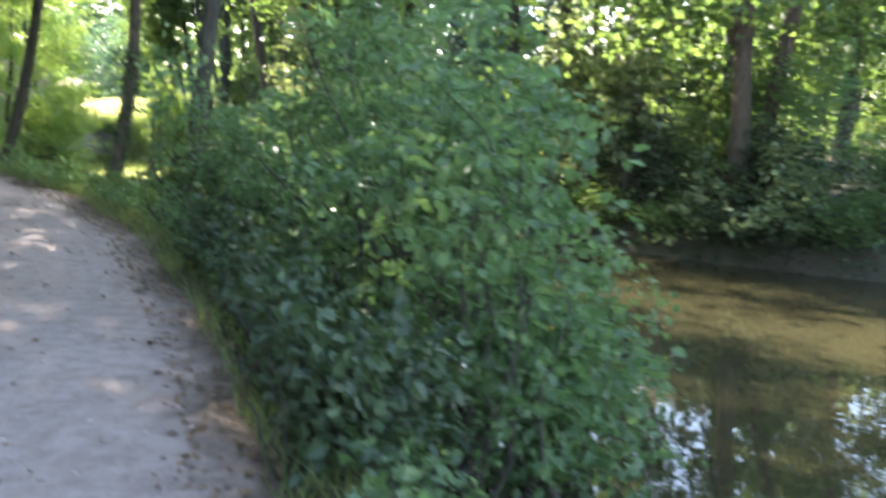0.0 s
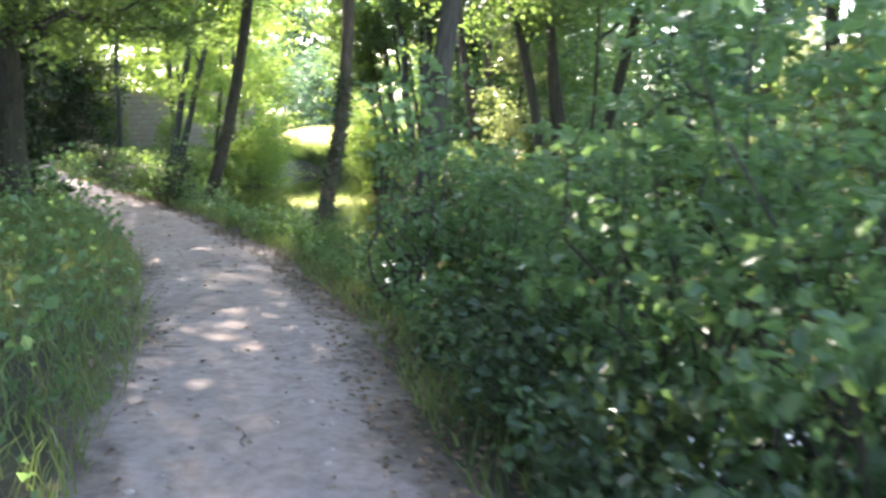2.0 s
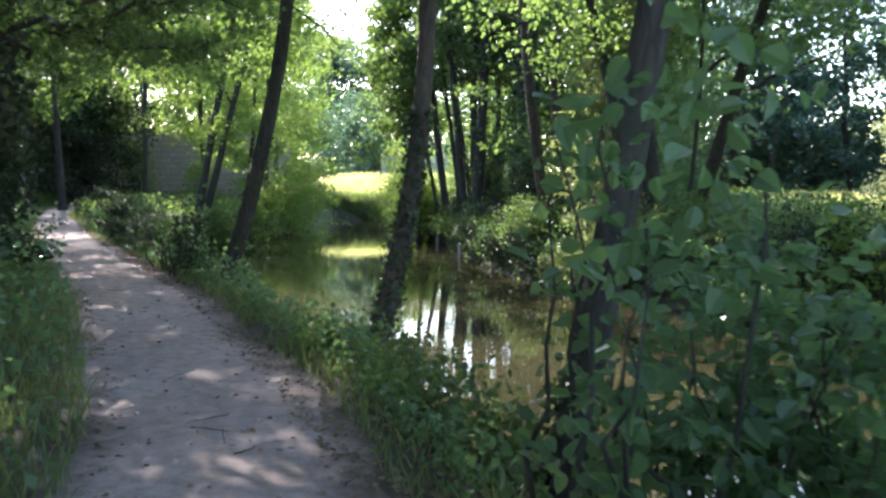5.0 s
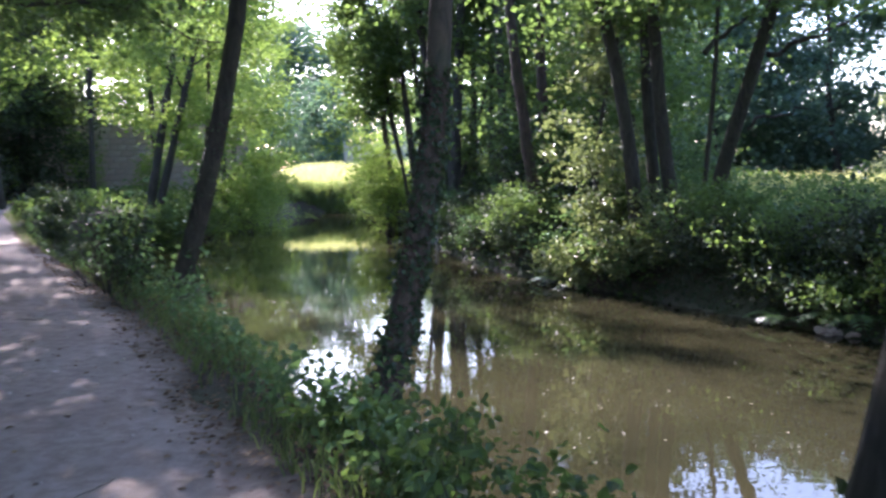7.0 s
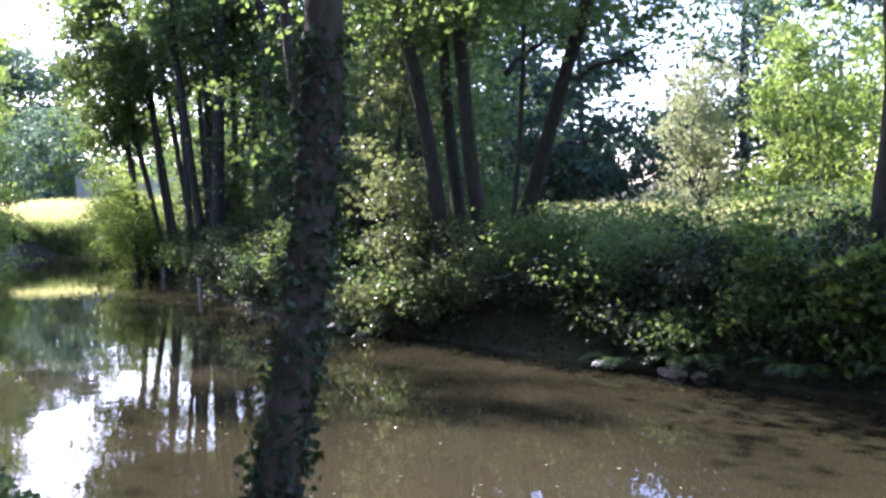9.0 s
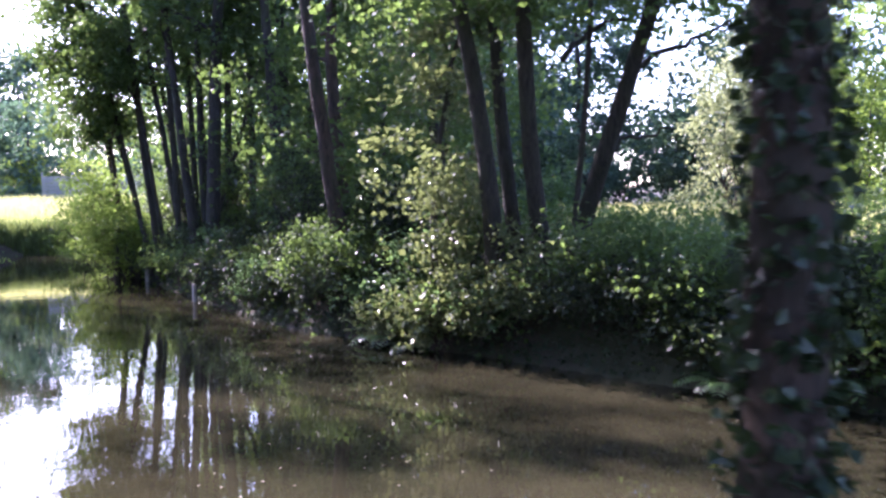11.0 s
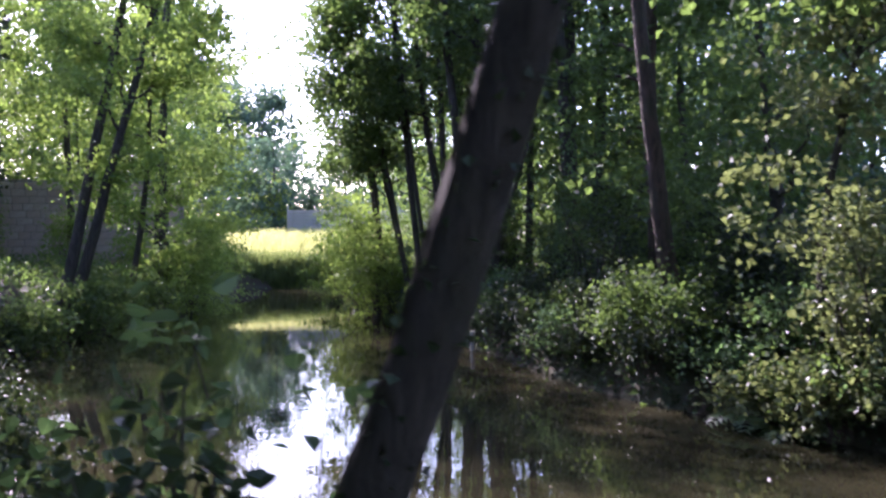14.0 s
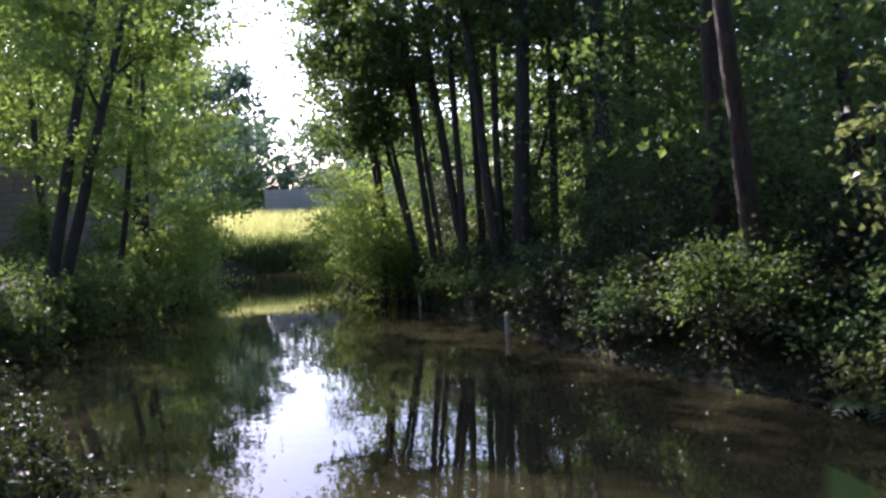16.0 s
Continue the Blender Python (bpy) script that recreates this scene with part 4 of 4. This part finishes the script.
for sx, sy, sh in ((-10.35, 40.75, 0.5), (-13.0, 48.1, 0.45)):
    bm = bmesh.new()
    bmesh.ops.create_cone(bm, cap_ends=True, segments=10, radius1=0.075, radius2=0.06, depth=1.6, matrix=Matrix.Translation((0, 0, -0.8)))
    bmesh.ops.bevel(bm, geom=bm.edges[:], offset=0.008, segments=1, affect="EDGES")
    stake = new("stake", from_bm("stake", bm, POST))
    stake.location = (sx, sy, WATER_Z + sh)
    tagged(stake, "short bleached wooden stake standing in the water", "stake", "stakes in the water")
for fx, fy, fs in ((-5.35, 31.6, 0.9), (-4.95, 31.0, 0.7), (-1.2, 25.9, 0.8), (-0.4, 25.0, 0.9), (0.6, 23.8, 0.8), (1.4, 22.9, 0.7)):
    fern(fx, fy, fs, "pale green fern on the far shore")

for bx, by, br in ((-0.72, 25.05, 0.17), (-0.4, 24.8, 0.11)):
    bm = bmesh.new()
    bmesh.ops.create_icosphere(bm, subdivisions=3, radius=br)
    for q in bm.verts:
        q.co *= 1 + 0.7 * noise.noise(q.co * 9 + Vector((bx, by, 0))) + 0.35 * noise.noise(q.co * 24)
        q.co.z *= 0.6
    rock = new("rock", from_bm("rock", bm, STONE))
    rock.location = (bx, by, WATER_Z + br * 0.2)
    tagged(rock, "pinkish weathered rock at the far waterline", "rock", "rocks at the waterline")

# a long bough from the leaning alder of the stool
for bough, r0 in (((0.0, 0.0, 4.3), (1.4, 0.3, 5.1)), 0.07), (((1.35, 0.0, 4.2), (3.6, 0.4, 5.2)), 0.07), (((0.9, 0, 2.6), (2.2, 0.2, 3.0)), 0.05):
    piece("limb", mesh_of("limb", *tube(wander(*bough, 10, 0.25), np.linspace(r0, r0 * 0.3, 10), 7), BARK, True), stool_tree)

# ---- flecks on the water ----
p = np.c_[rng.uniform(-24, 6, 5000), rng.uniform(14, 69, 5000)]
p = p[in_pond(p)]
p = patchy(p, 0.5, 0.15)[:1300]
v, f = leaf_arrays(np.c_[p, np.full(len(p), WATER_Z + 0.006)], 0.04, up=40.0, droop=0.0, slim=0.45)
v[:, 2] = WATER_Z + 0.005 + 0.15 * np.clip(v[:, 2] - WATER_Z - 0.006, 0, 0.02)
tagged(new("water_flecks", mesh_of("water_flecks", v, f, FLECK)), "pale leaf flecks floating on the pond", "flecks", kind="stuff")

# ---- fence, house and wall in the distance ----
def fence(x0, y0, x1, y1, bays):
    a, b = np.array([x0, y0]), np.array([x1, y1])
    d = (b - a) / bays
    L, yaw = float(np.hypot(*d)), math.degrees(math.atan2(d[1], d[0]))
    post = rough_block(0.12, 0.12, 2.6, 0.012, BOARD, "post")
    board = rough_block(L - 0.13, 0.03, 0.235, 0.006, BOARD, "board")
    base = min(hz(*(a + d * k)) for k in range(bays + 1))
    top = new("board_fence")
    top.location = (x0, y0, base)
    for k in range(bays + 1):
        q = d * k
        piece("post", post, top).matrix_basis = pose(q[0], q[1], 1.1, 0, 0, yaw)
    for k in range(bays):
        for row in range(8):
            q = d * (k + 0.5)
            piece("board", board, top).matrix_basis = pose(q[0], q[1], 0.22 + 0.25 * row, 0, 0, yaw)
    return tagged(top, "tall weathered grey board fence behind the meadow", "fence")


fence(-26.3, 82.6, -10.5, 85.8, 8)


def house(x, y, yaw):
    z = hz(x, y)
    top = new("house")
    top.matrix_basis = pose(x, y, z, 0, 0, yaw)
    body = prism([(-3.6, -0.5), (3.6, -0.5), (3.6, 3.4), (0, 6.2), (-3.6, 3.4)], 9.0)
    piece("wall", from_bm("wall", body, RENDER_WHITE), top)
    for sgn in (-1, 1):
        slope = prism([(0, 6.24), (sgn * 4.0, 3.13), (sgn * 4.0, 3.27), (0, 6.40)], 9.6)
        piece("roof", from_bm("roof", slope, ROOF), top).location = (0, -0.3, 0)
    for wx_, wz in ((-1.7, 1.0), (1.2, 1.0), (-0.5, 3.6)):
        w = piece("window", mesh_of("window", *box((wx_, -0.03, wz), (wx_ + 1.1, 0.02, wz + 1.2)), GLASS_DARK), top)
        for lo, hi in (((wx_ - 0.08, -0.06, wz - 0.08), (wx_, 0.0, wz + 1.28)), ((wx_ + 1.1, -0.06, wz - 0.08), (wx_ + 1.18, 0.0, wz + 1.28)), ((wx_, -0.06, wz + 1.2), (wx_ + 1.1, 0.0, wz + 1.28)), ((wx_ - 0.12, -0.12, wz - 0.1), (wx_ + 1.22, 0.0, wz - 0.02))):
            piece("frame", mesh_of("frame", *box(lo, hi), RENDER_WHITE), w)
    return tagged(top, "white rendered house with a grey roof beyond the fence", "house")


house(-32.7, 140.0, 8)


def stone_wall(x0, y0, x1, y1, h):
    a, b = np.array([x0, y0]), np.array([x1, y1])
    L, yaw = float(np.hypot(*(b - a))), math.degrees(math.atan2(b[1] - a[1], b[0] - a[0]))
    base = min(hz(*a), hz(*b)) - 0.2
    top = new("wall_stone", mesh_of("wall_stone", *box((0, 0.0, 0), (L, 0.4, h)), MORTAR))
    top.matrix_basis = pose(x0, y0, base, 0, 0, yaw)
    shapes = [rough_block(w, 0.12, 0.33, 0.02, STONE, "stone") for w in (0.62, 0.52, 0.74, 0.45)]
    sizes = [0.62, 0.52, 0.74, 0.45]
    for row in range(int(h / 0.36)):
        xx = 0.05 + 0.2 * (row % 2)
        while True:
            k = int(rng.integers(4))
            if xx + sizes[k] > L:
                break
            piece("stone", shapes[k], top).matrix_basis = pose(xx + sizes[k] / 2, -0.02 + rng.uniform(-0.015, 0.015), 0.2 + row * 0.36, 0, 0, rng.uniform(-1, 1))
            xx += sizes[k] + 0.03
    return tagged(top, "old brown stone garden wall behind the trees", "wall", kind="structure")


stone_wall(-39.0, 57.5, -27.5, 65.5, 5.2)

# ---- small stones and twigs on the path ----
vs, fs, o = [], [], 0
for px, py in beside(260, 4, 34, -0.6, 0.65):
    r = rng.uniform(0.006, 0.022)
    bm = bmesh.new()
    bmesh.ops.create_icosphere(bm, subdivisions=1, radius=r)
    q = np.array([w.co for w in bm.verts]) * rng.uniform(0.6, 1.2, (len(bm.verts), 1)) * np.array([1, rng.uniform(0.6, 1), 0.6])
    fs.append(np.array([[w.index for w in fc.verts] for fc in bm.faces]) + o)
    vs.append(q + np.array([px, py, hz(px, py) + 0.032]))
    o += len(q)
    bm.free()
tagged(new("pebbles", mesh_of("pebbles", np.concatenate(vs), np.concatenate(fs), STONE, True)), "small grey pebbles scattered on the path", "pebbles", kind="stuff")
for px, py in beside(26, 6, 34, -0.75, 0.95):
    a, L = rng.uniform(0, 6.28), rng.uniform(0.1, 0.32)
    line = wander((0, 0, 0.0), (math.cos(a) * L, math.sin(a) * L, 0.004), 6, 0.03)
    line[:, 2] = 0.004 + 0.006 * rng.uniform(size=6)
    tw = new("twig", mesh_of("twig", *tube(line, np.linspace(0.004, 0.002, 6), 5), BARK, True))
    tw.location = (px, py, hz(px, py) + 0.03)
    tagged(tw, "thin dry twig lying on the path", "twig", "twigs on the path")

# ---- leafy clumps on the slope between the path and the water ----
for px, py, h, r in [(-3.95, 12.1, 0.5, 0.4), (-4.4, 12.75, 0.6, 0.45), (-4.95, 13.5, 0.55, 0.45), (-5.45, 14.3, 0.6, 0.45), (-5.75, 15.1, 0.5, 0.4)]:
    if not in_pond(np.array([[px, py]]))[0]:
        shrub("nettle_clump", "dark leafy nettle clump on the pond bank", px, py, h, r, LEAF, 900, 0.06, 7, 24, True, spread=0.14, group="nettle clumps", floor=0.05)
# shade under the thicket is put into the brambles' dark leaves
for px, py, h, r in [(-0.62, 3.3, 0.5, 0.4), (-0.75, 4.1, 0.6, 0.42), (-0.25, 4.3, 0.7, 0.5), (-0.95, 5.0, 0.6, 0.42), (-1.2, 5.9, 0.6, 0.42), (-1.6, 6.9, 0.6, 0.42), (-0.3, 3.4, 0.6, 0.45), (-2.0, 7.9, 0.55, 0.4)]:
    shrub("bramble", "low dark bramble under the hazel thicket", px, py, h, r, IVY_AND_SHADE, 800, 0.065, 7, 24, True, spread=0.14, group="brambles under the thicket", floor=0.03, flat=0.18)
# ---- leaves by the twin tree, sunlight put into their pale colour ----
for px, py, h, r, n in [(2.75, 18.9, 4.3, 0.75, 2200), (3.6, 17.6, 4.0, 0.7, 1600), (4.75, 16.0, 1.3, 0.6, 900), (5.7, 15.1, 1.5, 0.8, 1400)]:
    shrub("bush", "pale sunlit bush beneath the twin tree", px, py, h, r, LEAF_LIT_PALE, n, 0.12, 7, 30, True, (-0.05, -0.1), spread=0.22, floor=0.5 if h > 2 else 0.15, flat=0.16)
# these leaves look sunlit through their yellow-green colour
for px, py, h, r in [(1.35, 23.0, 1.7, 0.6), (0.55, 24.4, 1.6, 0.45), (1.0, 23.5, 1.2, 0.5)]:
    shrub("bush", "yellow-green leaves hanging over the far shore", px, py, h, r, LEAF_YEL, 700, 0.11, 6, 22, True, (-0.15, -0.2), spread=0.2, floor=0.1, flat=0.16)
# ---- saplings at the leaning tree's foot ----
for px, py, top_z, n, spot in [(-9.98, 19.88, 1.66, 26, 0.12), (-9.55, 20.4, 1.28, 40, 0.18), (-10.3, 20.2, 1.05, 60, 0.2), (-11.0, 20.7, 0.95, 90, 0.24), (-10.7, 20.3, 0.8, 80, 0.24)]:
    shrub("sapling", "young hazel sapling with broad thin leaves", px, py, top_z - hz(px, py), 0.24, LEAF_COOL, n, 0.085, 3, 8, "fine", spread=spot, group="saplings by the leaning tree", floor=0.55, flat=0.2)
# ---- growth before the garden wall ----
for px, py, h, r in [(-30.6, 58.6, 2.6, 1.1), (-34.2, 57.2, 3.4, 1.2), (-37.2, 55.6, 2.8, 1.2), (-28.6, 61.6, 2.2, 1.0)]:
    shrub("bush", "sunlit bush growing against the garden wall", px, py, h, r, LEAF_YEL, 3000, 0.12, 7, 40, spread=0.36, floor=0.0)
# ---- dark growth closing the bank below the stool of alders, shade in leaf colour ----
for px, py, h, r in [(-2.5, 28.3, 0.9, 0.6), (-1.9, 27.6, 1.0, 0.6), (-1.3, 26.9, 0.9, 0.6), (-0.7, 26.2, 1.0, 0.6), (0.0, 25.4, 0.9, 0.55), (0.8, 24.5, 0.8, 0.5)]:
    shrub("shore_bush", "low dark bush on the shaded far shore", px, py, h, r, LEAF_SHADE, 1300, 0.085, 5, 26, lean=(-0.15, -0.2), spread=0.24, group="far shore undergrowth", floor=0.0)
